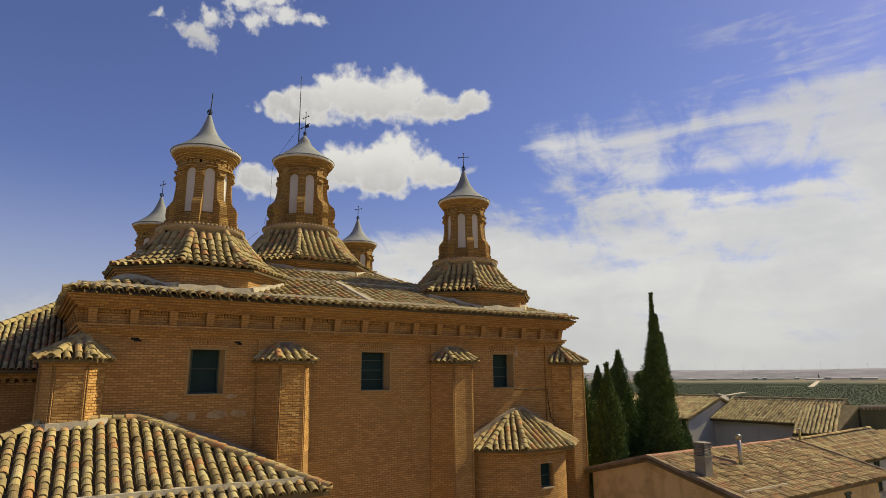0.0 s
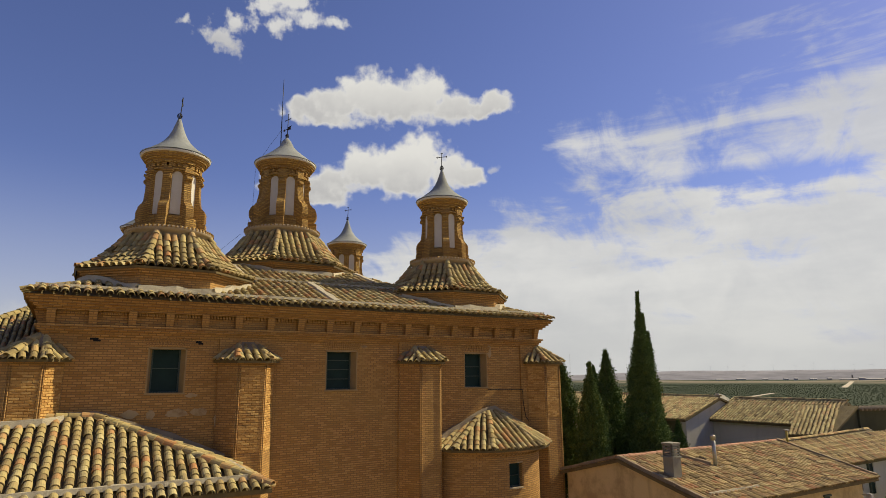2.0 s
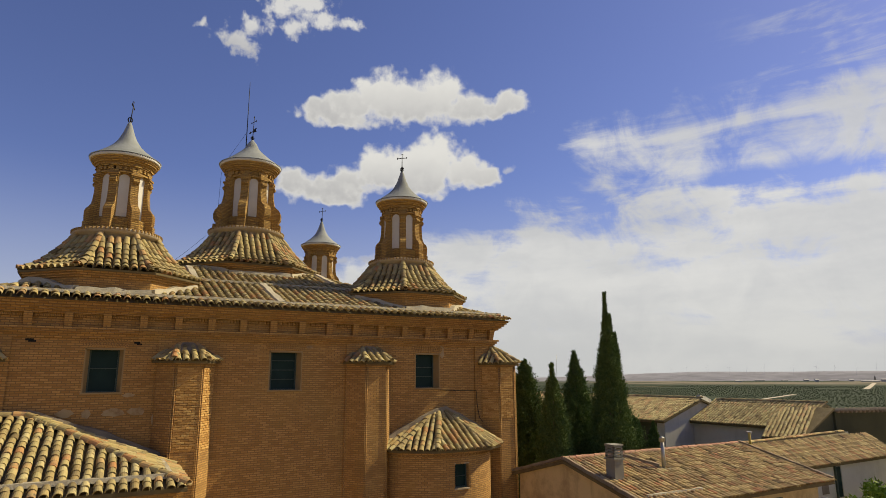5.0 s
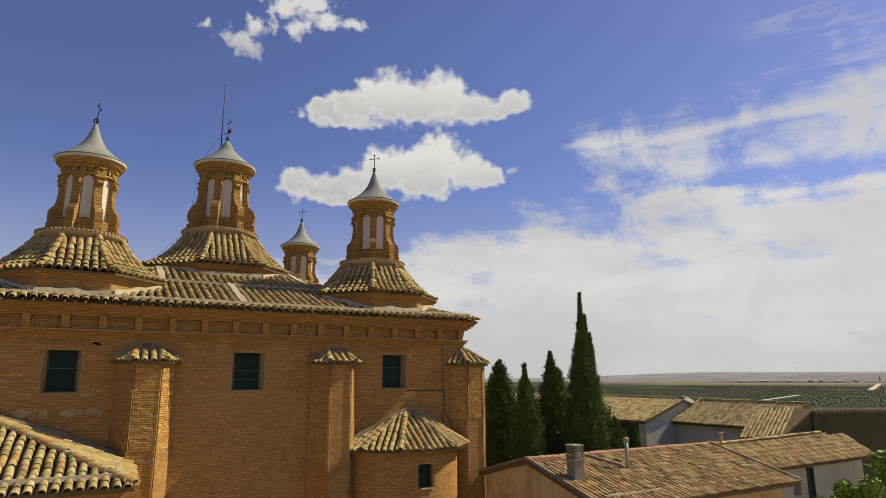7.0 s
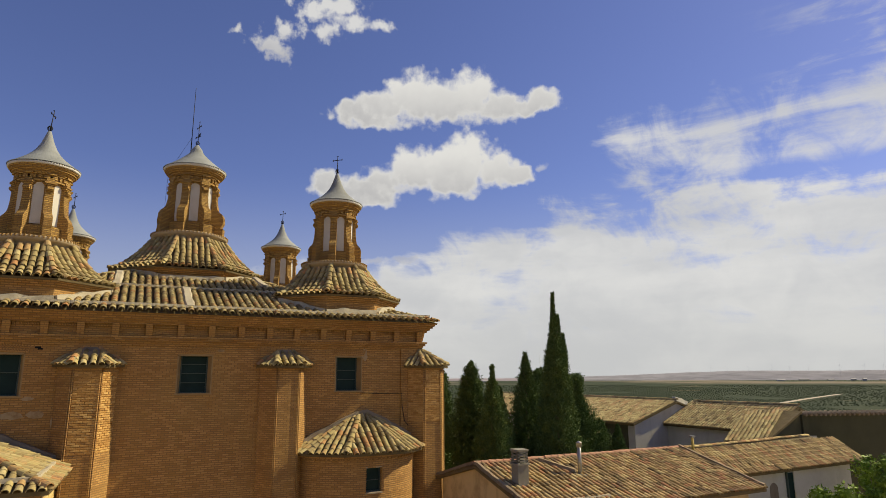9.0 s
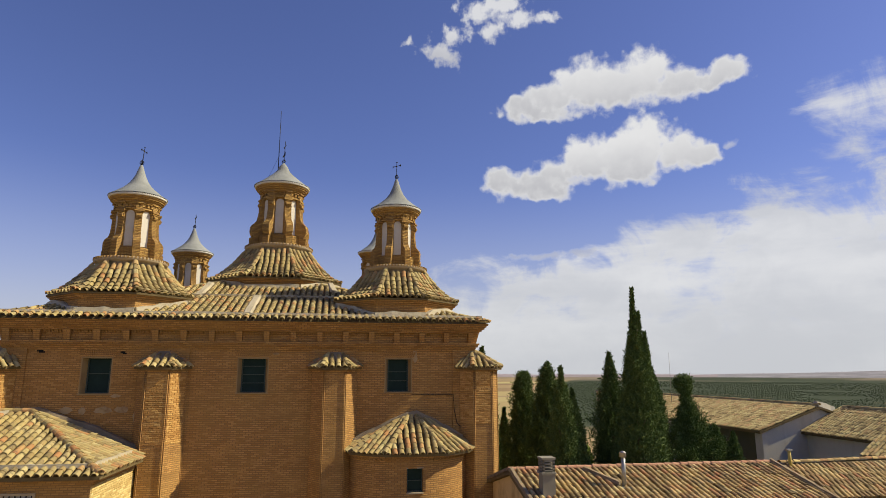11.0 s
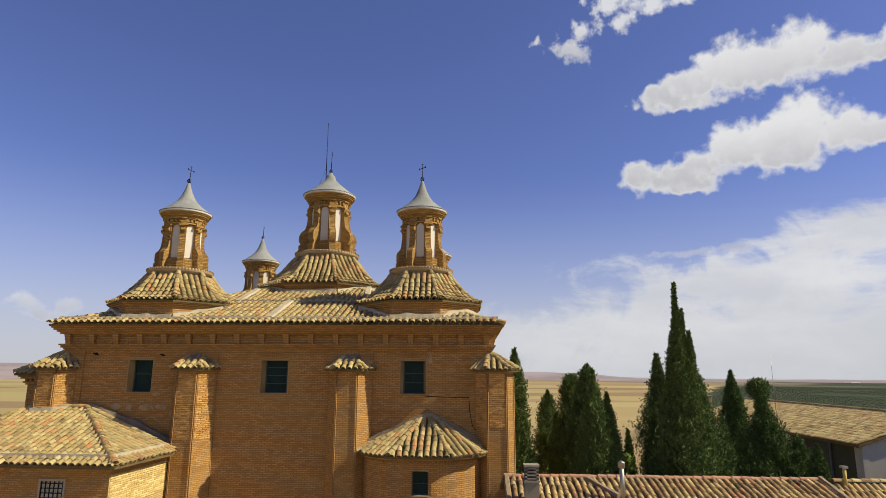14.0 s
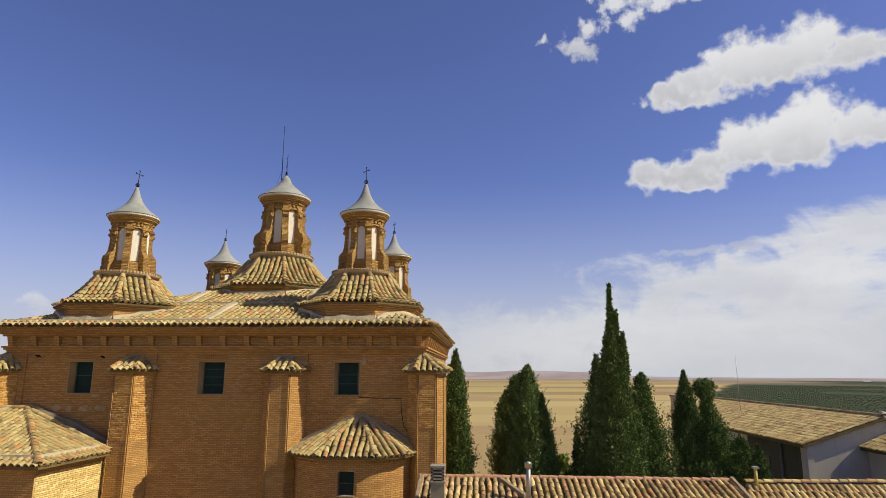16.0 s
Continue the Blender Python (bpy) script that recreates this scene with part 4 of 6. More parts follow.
            part("mortar_fillet", f, M_MORTAR, dome, "pale mortar fillet at the drum")


def coursed(prof, row=0.065, joint=0.016, deep=0.016):
    """The outline broken into brick courses, the joints set back."""
    out = []
    for (r0, z0), (r1, z1) in zip(prof, prof[1:]):
        n = max(1, int(round((z1 - z0) / row)))
        if z1 - z0 < 0.03:
            out += [(r0, z0)]
            continue
        for i in range(n):
            f0, f1 = i / n, (i + 1) / n
            fm = f1 - joint / (z1 - z0)
            at = lambda f: (r0 + (r1 - r0) * f, z0 + (z1 - z0) * f)
            (a, b), (p, q) = at(f0), at(fm)
            out += [(a, b), (p, q), (p - deep, q + 0.001), (at(f1)[0] - deep, at(f1)[1] - 0.001)]
    return out + [prof[-1]]


def build_lantern(c, s, z, tall, style, cone, ring):
    """s: width factor; z: height of its foot ring; tall: height from ring to rim; style: buttress outline."""
    lan = new("lantern")
    lan.parent = church
    T = lambda h: z + h * tall
    m = Mesh()
    m.revolve([(ring - 0.18, z - 0.42), (ring - 0.14, z - 0.21), (ring - 0.05, z - 0.18), (ring - 0.01, z - 0.13), (ring, z - 0.09), (ring - 0.01, z - 0.045), (ring - 0.06, z - 0.015), (1.0 * s, z + 0.015), (0.4, z + 0.015)], c, 40)
    part("foot_ring", m, M_STONE, lan, "pale stone foot ring")
    b = Mesh()
    b.box(-0.026, 0.026, -0.085, 0.05, -0.06, 0.018)
    dm = b.data("ring_dentil", M_BRICK_L)
    for i in range(64):
        a = 2 * math.pi * i / 64
        ob = new("ring_dentil", dm)
        ob.parent, ob.matrix_basis = lan, pose(c[0] + (ring - 0.07) * math.cos(a), c[1] + (ring - 0.07) * math.sin(a), z - 0.03, 0, 0, math.degrees(a) + 90)
    m = Mesh()
    r = 0.70 * s
    m.revolve(coursed([(r, z), (r, T(0.99))]), c, 8, 22.5, 382.5, smooth=False)
    part("core", m, M_BRICK_L, lan)
    m = Mesh()
    m.revolve(coursed([(0.88 * s, z), (0.88 * s, T(0.15))]) + [(0.86 * s, T(0.165)), (0.70 * s, T(0.185))], c, 8, 22.5, 382.5, smooth=False)
    part("plinth", m, M_BRICK_L, lan)
    # entablature and flaring corbel courses
    m = Mesh()
    prof = [(0.72 * s, T(0.765)), (0.78 * s, T(0.77)), (0.78 * s, T(0.795)), (0.74 * s, T(0.80)), (0.74 * s, T(0.855)), (0.80 * s, T(0.86)), (0.80 * s, T(0.875)),
            (0.83 * s, T(0.88)), (0.84 * s, T(0.90)), (0.88 * s, T(0.905)), (0.90 * s, T(0.925)), (0.94 * s, T(0.93)), (0.95 * s, T(0.95)), (0.98 * s, T(0.955)), (0.99 * s, T(0.975)), (1.0 * s, T(0.98)), (0.3, T(0.98))]
    m.revolve(prof, c, 32, smooth=False)
    part("corbel_cornice", m, M_BRICK_L, lan)
    tooth = Mesh()
    tooth.box(0.73 * s, 0.80 * s, -0.035, 0.035, T(0.805), T(0.850))
    tm = tooth.data("cornice_dentil", M_BRICK_L)
    for i in range(32):
        ob = new("cornice_dentil", tm)
        ob.parent, ob.matrix_basis = lan, pose(c[0], c[1], 0, 0, 0, 11.25 * i)
    m = Mesh()
    m.revolve([(0.97 * s, T(0.975)), (1.025 * s, T(0.98)), (1.035 * s, T(0.99)), (1.035 * s, T(1.008)), (1.0 * s, T(1.015))], c, 40)
    part("rim", m, M_WHITE, lan, "pale plaster rim")
    t = Mesh()
    for i in range(84):
        a = 2 * math.pi * i / 84
        t.tube([(c[0] + q * math.cos(a), c[1] + q * math.sin(a), T(1.0) + h) for q, h in ((1.055 * s, 0.03), (0.97 * s, 0.055))], 0.021 * s, 5)
    tagged(part("rim_tiles", t, M_CONE, lan), kind="stuff")
    m = Mesh()
    m.revolve([(rr * s, T(1.0) + 0.05 + hh) for rr, hh in cone], c, 40)
    part("cone_roof", m, M_CONE, lan, "grey rendered pointed roof")
    # eight outer buttresses
    prof = coursed([(rr * s, T(hh)) for rr, hh in style])
    w = 0.125 * s
    p = Mesh()
    left = [Vector((rr, -w, hh)) for rr, hh in prof]
    right = [Vector((rr, w, hh)) for rr, hh in prof]
    for i in range(len(prof) - 1):
        p.face((left[i], right[i], right[i + 1], left[i + 1]))
    inner = 0.6 * s
    for side, flip in ((left, False), (right, True)):
        for i in range(len(prof) - 1):
            q = [Vector((inner, side[i].y, side[i].z)), side[i], side[i + 1], Vector((inner, side[i].y, side[i + 1].z))]
            if q[1].z != q[2].z:
                p.face(q[::-1] if flip else q)
    pm = p.data("pilaster", M_BRICK_L)
    cap = Mesh()
    # a rounded console, a plain block and the cornice breaking forward over it
    roll = [(0.80 + 0.095 * math.sin(math.pi * i / 8), 0.625 + 0.085 * i / 8) for i in range(9)]
    for (r0, h0), (r1, h1) in zip(roll, roll[1:]):
        cap.box(0.62 * s, (r0 + r1) / 2 * s, -w * 0.8, w * 0.8, T(h0), T(h1))
    for h0, h1, o in ((0.715, 0.735, 0.02), (0.735, 0.76, 0.05)):
        cap.box(0.62 * s, 0.82 * s + o, -w - o, w + o, T(h0), T(h1))
    cap.box(0.62 * s, 0.80 * s, -w * 0.95, w * 0.95, T(0.76), T(0.862))
    cap.box(0.62 * s, 0.85 * s, -w * 1.1, w * 1.1, T(0.862), T(0.885))
    cm = cap.data("capital", M_BRICK_L)
    win = Mesh()
    hw, z0, z1 = 0.158 * s, T(0.19), T(0.755)
    face_r = r * math.cos(math.pi / 8)
    arch = [(hw * math.cos(math.pi * i / 10), z1 - hw + hw * math.sin(math.pi * i / 10)) for i in range(11)]
    pts = [(hw, z0)] + arch + [(-hw, z0)]
    win.face([Vector((face_r + 0.035, y, zz)) for y, zz in pts])
    for (y0, h0), (y1, h1) in zip(pts, pts[1:] + pts[:1]):
        win.face(((face_r - 0.02, y0, h0), (face_r - 0.02, y1, h1), (face_r + 0.035, y1, h1), (face_r + 0.035, y0, h0)))
    wm = win.data("blind_window", M_WHITE)
    hood = Mesh()
    ho = hw + 0.035 * s
    arc2 = [(ho * math.cos(math.pi * i / 10), z1 - hw + ho * math.sin(math.pi * i / 10)) for i in range(11)]
    for i in range(10):
        a0_, a1_, b0_, b1_ = arch[i], arch[i + 1], arc2[i], arc2[i + 1]
        hood.face(((face_r + 0.06, *a0_), (face_r + 0.06, *b0_), (face_r + 0.06, *b1_), (face_r + 0.06, *a1_)))
        hood.face(((face_r, *b0_), (face_r, *b1_), (face_r + 0.06, *b1_), (face_r + 0.06, *b0_)))
        hood.face(((face_r, *a1_), (face_r, *a0_), (face_r + 0.06, *a0_), (face_r + 0.06, *a1_)))
    hm = hood.data("arch", M_BRICK_L)
    for i in range(8):
        turn = pose(c[0], c[1], 0, 0, 0, 22.5 + 45 * i)
        for nm, me in (("pilaster", pm), ("capital", cm)):
            ob = new(nm, me)
            ob.parent, ob.matrix_basis = lan, turn
        turn = pose(c[0], c[1], 0, 0, 0, 45 * i)
        for nm, me in (("blind_window", wm), ("arch", hm)):
            ob = new(nm, me)
            ob.parent, ob.matrix_basis = lan, turn
    return lan


SCROLL_SMALL = [(1.05, 0.0), (1.05, 0.11), (1.0, 0.115), (1.03, 0.15), (1.03, 0.25), (0.99, 0.29), (0.91, 0.325), (0.86, 0.36), (0.83, 0.43), (0.81, 0.52), (0.80, 0.76), (0.74, 0.76)]
SCROLL_BIG = [(1.13, 0.0), (1.13, 0.12), (1.03, 0.125), (1.07, 0.16), (1.12, 0.20), (1.13, 0.25), (1.12, 0.29), (1.07, 0.34), (0.97, 0.375), (0.90, 0.41), (0.86, 0.48), (0.83, 0.56), (0.82, 0.76), (0.74, 0.76)]
CONE_SMALL = [(1.04, 0.0), (0.92, 0.08), (0.76, 0.20), (0.58, 0.34), (0.42, 0.50), (0.29, 0.69), (0.19, 0.91), (0.12, 1.12), (0.07, 1.28), (0.045, 1.34), (0.0, 1.36)]
CONE_BIG = [(1.04, 0.0), (0.86, 0.16), (0.64, 0.37), (0.45, 0.57), (0.30, 0.75), (0.255, 0.82), (0.22, 0.89), (0.20, 0.96), (0.16, 1.06), (0.09, 1.17), (0.04, 1.25), (0.0, 1.27)]
for i, c in enumerate(LANTERNS):
    drop = 0.42 if i == 2 else 0.0
    build_skirt(c, 1.0, 2.42, 12.84 - drop, 1.18, 13.97 - drop, 12.0, 300 if i < 2 else 0, 21 + i)
    build_lantern(c, 1.0, 14.30 - drop, 2.41, SCROLL_SMALL, CONE_SMALL, 1.28)
build_skirt(MIDDLE, 1.0, 2.95, 14.12, 1.42, 15.56, 13.2, 300, 31)
build_lantern(MIDDLE, 1.24, 15.90, 2.93, SCROLL_BIG, CONE_BIG, 1.55)


# ---- rounded side chapel ----
def build_chapel():
    ch = thing("side_chapel", "rounded brick side chapel with a fan of old tiles", "chapel")
    c, R = (14.28, 17.72), 2.24
    half = math.degrees(math.acos((c[1] - WY0) / R))
    m = Mesh()
    n = 48
    a0, a1 = -90 - half, -90 + half
    wx, wz0, wz1 = 14.36, 6.36, 7.10
    wa = math.degrees(math.asin(0.26 / R))
    wc = math.degrees(math.atan2(-math.sqrt(R * R - (wx - c[0]) ** 2), wx - c[0]))
    m.revolve([(R, 0), (R, wz0)], c, n, a0, a1)
    m.revolve([(R, wz0), (R, wz1)], c, 20, a0, wc - wa)
    m.revolve([(R, wz0), (R, wz1)], c, 20, wc + wa, a1)
    m.revolve([(R, wz1), (R, 7.48)], c, n, a0, a1)
    p0, p1 = [Vector((c[0] + R * math.cos(radians(wc + k * wa)), c[1] + R * math.sin(radians(wc + k * wa)), 0)) for k in (-1, 1)]
    for p in (p0, p1):
        m.face([p + Vector((0, dy, h)) for dy, h in ((0, wz0), (0.3, wz0), (0.3, wz1), (0, wz1))])
    part("wall", m, M_BRICK, ch)
    w = new("window")
    w.parent = ch
    g = Mesh()
    yb = p0.y + 0.2
    g.face(((p0.x, yb, wz0), (p1.x, yb, wz0), (p1.x, yb, wz1), (p0.x, yb, wz1)))
    part("pane", g, M_GLASS, w)
    f = Mesh()
    for x0, x1, z0, z1 in ((p0.x, p0.x + 0.035, wz0, wz1), (p1.x - 0.035, p1.x, wz0, wz1), (p0.x + 0.035, p1.x - 0.035, wz0, wz0 + 0.035), (p0.x + 0.035, p1.x - 0.035, wz1 - 0.035, wz1), (p0.x + 0.035, p1.x - 0.035, 6.70, 6.72)):
        f.box(x0, x1, yb - 0.05, yb - 0.004, z0, z1)
    part("frame", f, M_FRAME, w)
    s = Mesh()
    s.box(p0.x - 0.02, p1.x + 0.02, p0.y - 0.03, yb - 0.05, wz0 - 0.04, wz0)
    s.box(p0.x - 0.02, p1.x + 0.02, p0.y - 0.002, yb - 0.05, wz1, wz1 + 0.03)
    part("sill", s, M_STONE, w)
    co = Mesh()
    co.revolve([(R, 7.40), (R + 0.05, 7.40), (R + 0.05, 7.46), (R + 0.09, 7.46), (R + 0.09, 7.52), (R - 0.1, 7.52)], c, n, a0, a1, smooth=False)
    part("corbel_course", co, M_BRICK, ch)
    b = Mesh()
    b.box(-0.035, 0.035, 0, 0.1, 7.33, 7.40)
    me = b.data("dentil", M_BRICK)
    for i in range(34):
        a = a0 + (a1 - a0) * (i + 0.5) / 34
        ob = new("dentil", me)
        ob.parent, ob.matrix_basis = ch, pose(c[0] + (R + 0.04) * math.cos(radians(a)), c[1] + (R + 0.04) * math.sin(radians(a)), 0, 0, 0, a + 90)
    roof = new("chapel_roof")
    roof.parent = ch
    E = 7.56
    eave = [(11.92, 16.95, E + 0.02), (12.35, 16.05, E), (13.35, 15.30, E), (15.35, 15.28, E), (16.28, 16.0, E), (16.72, 16.9, E + 0.02)]
    head = [(13.6, 17.0, 8.28), (14.1, 16.98, 8.56), (14.35, 16.95, 8.66), (14.55, 16.95, 8.66), (14.85, 16.98, 8.55), (15.35, 17.0, 8.28)]
    fan_roof(eave, head, M_TILE, roof, pitch=0.215, seed=71, gauge=0.25)
    f = Mesh()
    f.band([(11.95, 16.93, E + 0.12), (12.9, 16.95, 8.1), (13.6, 16.95, 8.42), (14.2, 16.95, 8.68), (14.6, 16.95, 8.74), (15.1, 16.95, 8.55), (15.9, 16.95, 8.1), (16.7, 16.93, E + 0.12)], 0.24, 0.10)
    part("mortar_fillet", f, M_GREY_MORTAR, roof, "grey mortar fillet against the wall")


build_chapel()


# ---- sacristy ----
def block(name, label, plan, z0, eave, mat, category="building"):
    ob = thing(name, label, category)
    m = Mesh()
    m.prism(plan, z0, eave)
    part("wall", m, mat, ob)
    return ob


def hip_roof(parent, corners, head, ez, hz, mat, limit=300, skip=(), pitch=0.235, gauge=0.235, seed=50, hips=True, bed=M_SHADE_DECK, order=None):
    """corners and head: plan points; one roof face to each side."""
    roof = new("roof")
    roof.parent = parent
    d = Mesh()
    n = len(corners)
    frames = []
    for k in (order or range(n)):
        a, b = Vector((*corners[k], ez)), Vector((*corners[(k + 1) % n], ez))
        p, q = Vector((*head[k], hz)), Vector((*head[(k + 1) % n], hz))
        d.face((a, b, q, p))
        if k in skip:
            continue
        across = (b - a).normalized()
        nn = across.cross((p + q) / 2 - (a + b) / 2).normalized()
        up = nn.cross(across)
        sl = (p - a).dot(up)
        lo, hi, L = (p - a).dot(across), (q - a).dot(across), (b - a).length

        def inside(u, v):
            f = v / sl
            return f < 1.0 and lo * f < u < L + (hi - L) * f
        frames += slope(a, b, up, inside, pitch=pitch, gauge=gauge, top=sl + 0.2, seed=seed + k)
    lift = Vector((0, 0, -0.09))
    d.face([Vector((*c, ez)) + lift for c in corners][::-1])
    for k in range(n):
        a, b = Vector((*corners[k], ez)), Vector((*corners[(k + 1) % n], ez))
        d.face((a + lift, b + lift, b, a))
    part("roof_bed", d, bed, roof)
    hip = []
    if hips:
        for k in range(n):
            if (Vector(corners[k]) - Vector(head[k])).length > 0.3:
                hip += tile_line((*corners[k], ez), (*head[k], hz), seed=seed + 60 + k)
        for k in range(n):
            if (Vector(head[k]) - Vector(head[(k + 1) % n])).length > 0.3:
                hip += tile_line((*head[k], hz), (*head[(k + 1) % n], hz), seed=seed + 80 + k)
                break
    lay_tiles(hip + frames, mat, roof, limit)
    return roof


def build_sacristy():
    ob = thing("sacristy", "low brick sacristy with a hipped roof of ochre tiles", "annex building")
    fr, br, bl, fl = (5.40, 13.26), (5.54, 16.62), (-2.6, 16.75), (-2.85, 13.66)
    m = Mesh()
    m.prism([fl, fr, br, bl], 0, 7.42)
    part("wall", m, M_BRICK, ob)
    m = Mesh()
    m.prism([(fr[0] - 0.05, fr[1] + 0.004), (fr[0] + 0.006, fr[1] + 0.004), (br[0] + 0.006, br[1] - 0.004), (br[0] - 0.05, br[1] - 0.004)], 0, 7.30)
    facing = part("side_facing", m, M_BRICK_S, ob, "pale yellow brick facing")
    lay_bricks(facing, (fr[0] + 0.006, fr[1]), (br[0] + 0.006, br[1]), 6.25, 7.24, M_PIECE_S, 820, length=0.25)
    c = Mesh()
    for o, z0, z1 in ((0.05, 7.24, 7.31), (0.11, 7.31, 7.38), (0.17, 7.38, 7.46)):
        c.prism([(fl[0] - o, fl[1] - o), (fr[0] + o, fr[1] - o), (br[0] + o, br[1]), (bl[0] - o, bl[1])], z0, z1)
    part("corbel_course", c, M_BRICK, ob)
    o = 0.30
    cor = [(fl[0] - o, fl[1] - o), (fr[0] + o, fr[1] - o), (br[0] + o, 16.30), (bl[0] - o, bl[1])]
    head = [(0.45, 16.75), (2.35, 16.65), (2.35, 16.67), (0.45, 16.77)]
    roof = hip_roof(ob, cor, head, 7.50, 8.90, M_TILE, limit=300, skip=(2,), seed=90)
    m = Mesh()
    e = Vector((cor[1][0] - cor[0][0], cor[1][1] - cor[0][1])).normalized()
    inn = Vector((-e.y, e.x))
    a = Vector(cor[0]) + inn * 0.36
    b = Vector(cor[1]) + inn * 0.36 - e * 0.33
    q = Vector(cor[2]) + Vector((-0.36, -0.05))
    z = 7.50 + 0.36 * 0.42 + 0.08
    m.band([(*a, z), (*b, z), (*q, z)], 0.14, 0.055)
    part("eave_mortar", m, M_MORTAR, roof, "pale mortar strip above the eave")
    f = Mesh()
    f.band([(5.5, 16.74, 7.78), (4.2, 16.90, 8.35), (2.35, 16.92, 8.98), (1.75, 16.9, 8.98)], 0.30, 0.10)
    part("mortar_fillet", f, M_GREY_MORTAR, roof, "grey mortar fillet against the church")
    f = Mesh()
    f.band([(1.75, 16.72, 8.95), (1.25, 16.40, 8.90), (0.5, 16.40, 8.86), (0.2, 16.62, 8.84)], 0.24, 0.09)
    part("mortar_fillet", f, M_MORTAR, roof, "pale mortar heaped against the buttress")
    # barred window
    w = new("window")
    w.parent = ob
    wx0, wx1, wz0, wz1 = 3.30, 4.02, 6.2, 7.02
    yy = lambda x: fl[1] + (fr[1] - fl[1]) * (x - fl[0]) / (fr[0] - fl[0])
    y = yy(3.65)
    turn = math.degrees(math.atan2(fr[1] - fl[1], fr[0] - fl[0]))
    base = pose(3.66, y, 0, 0, 0, turn)
    g = Mesh()
    g.box(-0.36, 0.36, -0.004, 0.1, wz0, wz1)
    part("pane", g, M_WHITEWASH, w, "pale shutter behind the bars").matrix_basis = base
    s = Mesh()
    for x0, x1, z0, z1 in ((-0.42, -0.36, wz0, wz1), (0.36, 0.42, wz0, wz1), (-0.42, 0.42, wz1, wz1 + 0.06), (-0.42, 0.42, wz0 - 0.06, wz0)):
        s.box(x0, x1, -0.05, 0.1, z0, z1)
    part("surround", s, M_STONE, w).matrix_basis = base
    for i in range(6):
        r = Mesh()
        r.box(-0.34 + i * 0.136 - 0.012, -0.34 + i * 0.136 + 0.012, -0.045, -0.02, wz0, wz1)
        part("bar", r, M_IRON, w).matrix_basis = base
    for i in range(6):
        r = Mesh()
        h = wz0 + 0.08 + i * 0.135
        r.box(-0.36, 0.36, -0.05, -0.018, h - 0.012, h + 0.012)
        part("bar", r, M_IRON, w).matrix_basis = base


build_sacristy()


def build_wing():
    ob = thing("wing", "shaded brick wing with a hipped tile roof beside the church", "annex building")
    x0, x1, y0, y1 = -2.42, 1.02, 20.0, 30.0
    m = Mesh()
    m.prism([(x0, y0), (x1, y0), (x1, y1), (x0, y1)], 0, 9.95)
    part("wall", m, M_BRICK, ob)
    for o, za, zb in ((0.06, 9.66, 9.73), (0.13, 9.73, 9.80), (0.20, 9.90, 9.98), (0.27, 9.98, 10.05)):
        c = Mesh()
        c.prism([(x0 - o, y0 - o), (x1, y0 - o), (x1, y1), (x0 - o, y1)], za, zb)
        part("corbel_course", c, M_BRICK, ob)
    d = Mesh()
    d.box(-0.045, 0.045, -0.08, 0.1, 9.80, 9.90)
    me = d.data("wing_dentil", M_BRICK)
    for i in range(18):
        t = new("dentil", me)
        t.parent, t.location = ob, (x0 + 0.05 + i * 0.19, y0 - 0.12, 0)
    cor = [(-2.78, 19.62), (1.02, 19.55), (1.02, 30.2), (-2.78, 30.2)]
    head = [(0.92, 24.4), (0.98, 24.4), (0.98, 27.0), (0.92, 27.0)]
    hip_roof(ob, cor, head, 10.12, 12.45, M_TILE, limit=300, skip=(1, 2), pitch=0.16, gauge=0.215, seed=130)


build_wing()


# ---- houses beyond the church ----
def gable_roof(parent, x0, x1, y0, y1, ry, ez, rz, ez2, mat, limit=300, ridge=None, seed=200, skip_back=False):
    """Ridge along x at ry; front eave at y0 (height ez), back eave at y1 (height ez2)."""
    roof = new("roof")
    roof.parent = parent
    d = Mesh()
    A = [Vector((x, y, z)) for x, y, z in ((x0, y0, ez), (x1, y0, ez), (x1, ry, rz), (x0, ry, rz), (x0, y1, ez2), (x1, y1, ez2))]
    low = Vector((0, 0, -0.1))
    d.face((A[0], A[1], A[2], A[3]))
    d.face((A[3], A[2], A[5], A[4]))
    d.face([p + low for p in (A[3], A[2], A[1], A[0])])
    d.face([p + low for p in (A[4], A[5], A[2], A[3])])
    for i, j in ((0, 1), (1, 2), (2, 5), (5, 4), (4, 3), (3, 0)):
        d.face((A[i] + low, A[j] + low, A[j], A[i]))
    part("roof_bed", d, M_SHADE_DECK, roof)
    up = (A[3] - A[0]).normalized()
    sl = (A[3] - A[0]).length
    fr = slope(A[0], A[1], up, lambda u, v: v < sl, pitch=0.176, gauge=0.27, top=sl + 0.1, seed=seed, jitter=0.035)
    if not skip_back:
        up2 = (A[3] - A[4]).normalized()
        s2 = (A[3] - A[4]).length
        fr += slope(A[5], A[4], up2, lambda u, v: v < s2, pitch=0.176, gauge=0.27, top=s2 + 0.1, seed=seed + 1, jitter=0.035)
    lay_tiles(tile_line(A[3], A[2], seed=seed + 2, size=0.95, lift=0.03), ridge or mat, roof, 300, "ridge_tile")
    lay_tiles(fr, mat, roof, limit)
    return roof


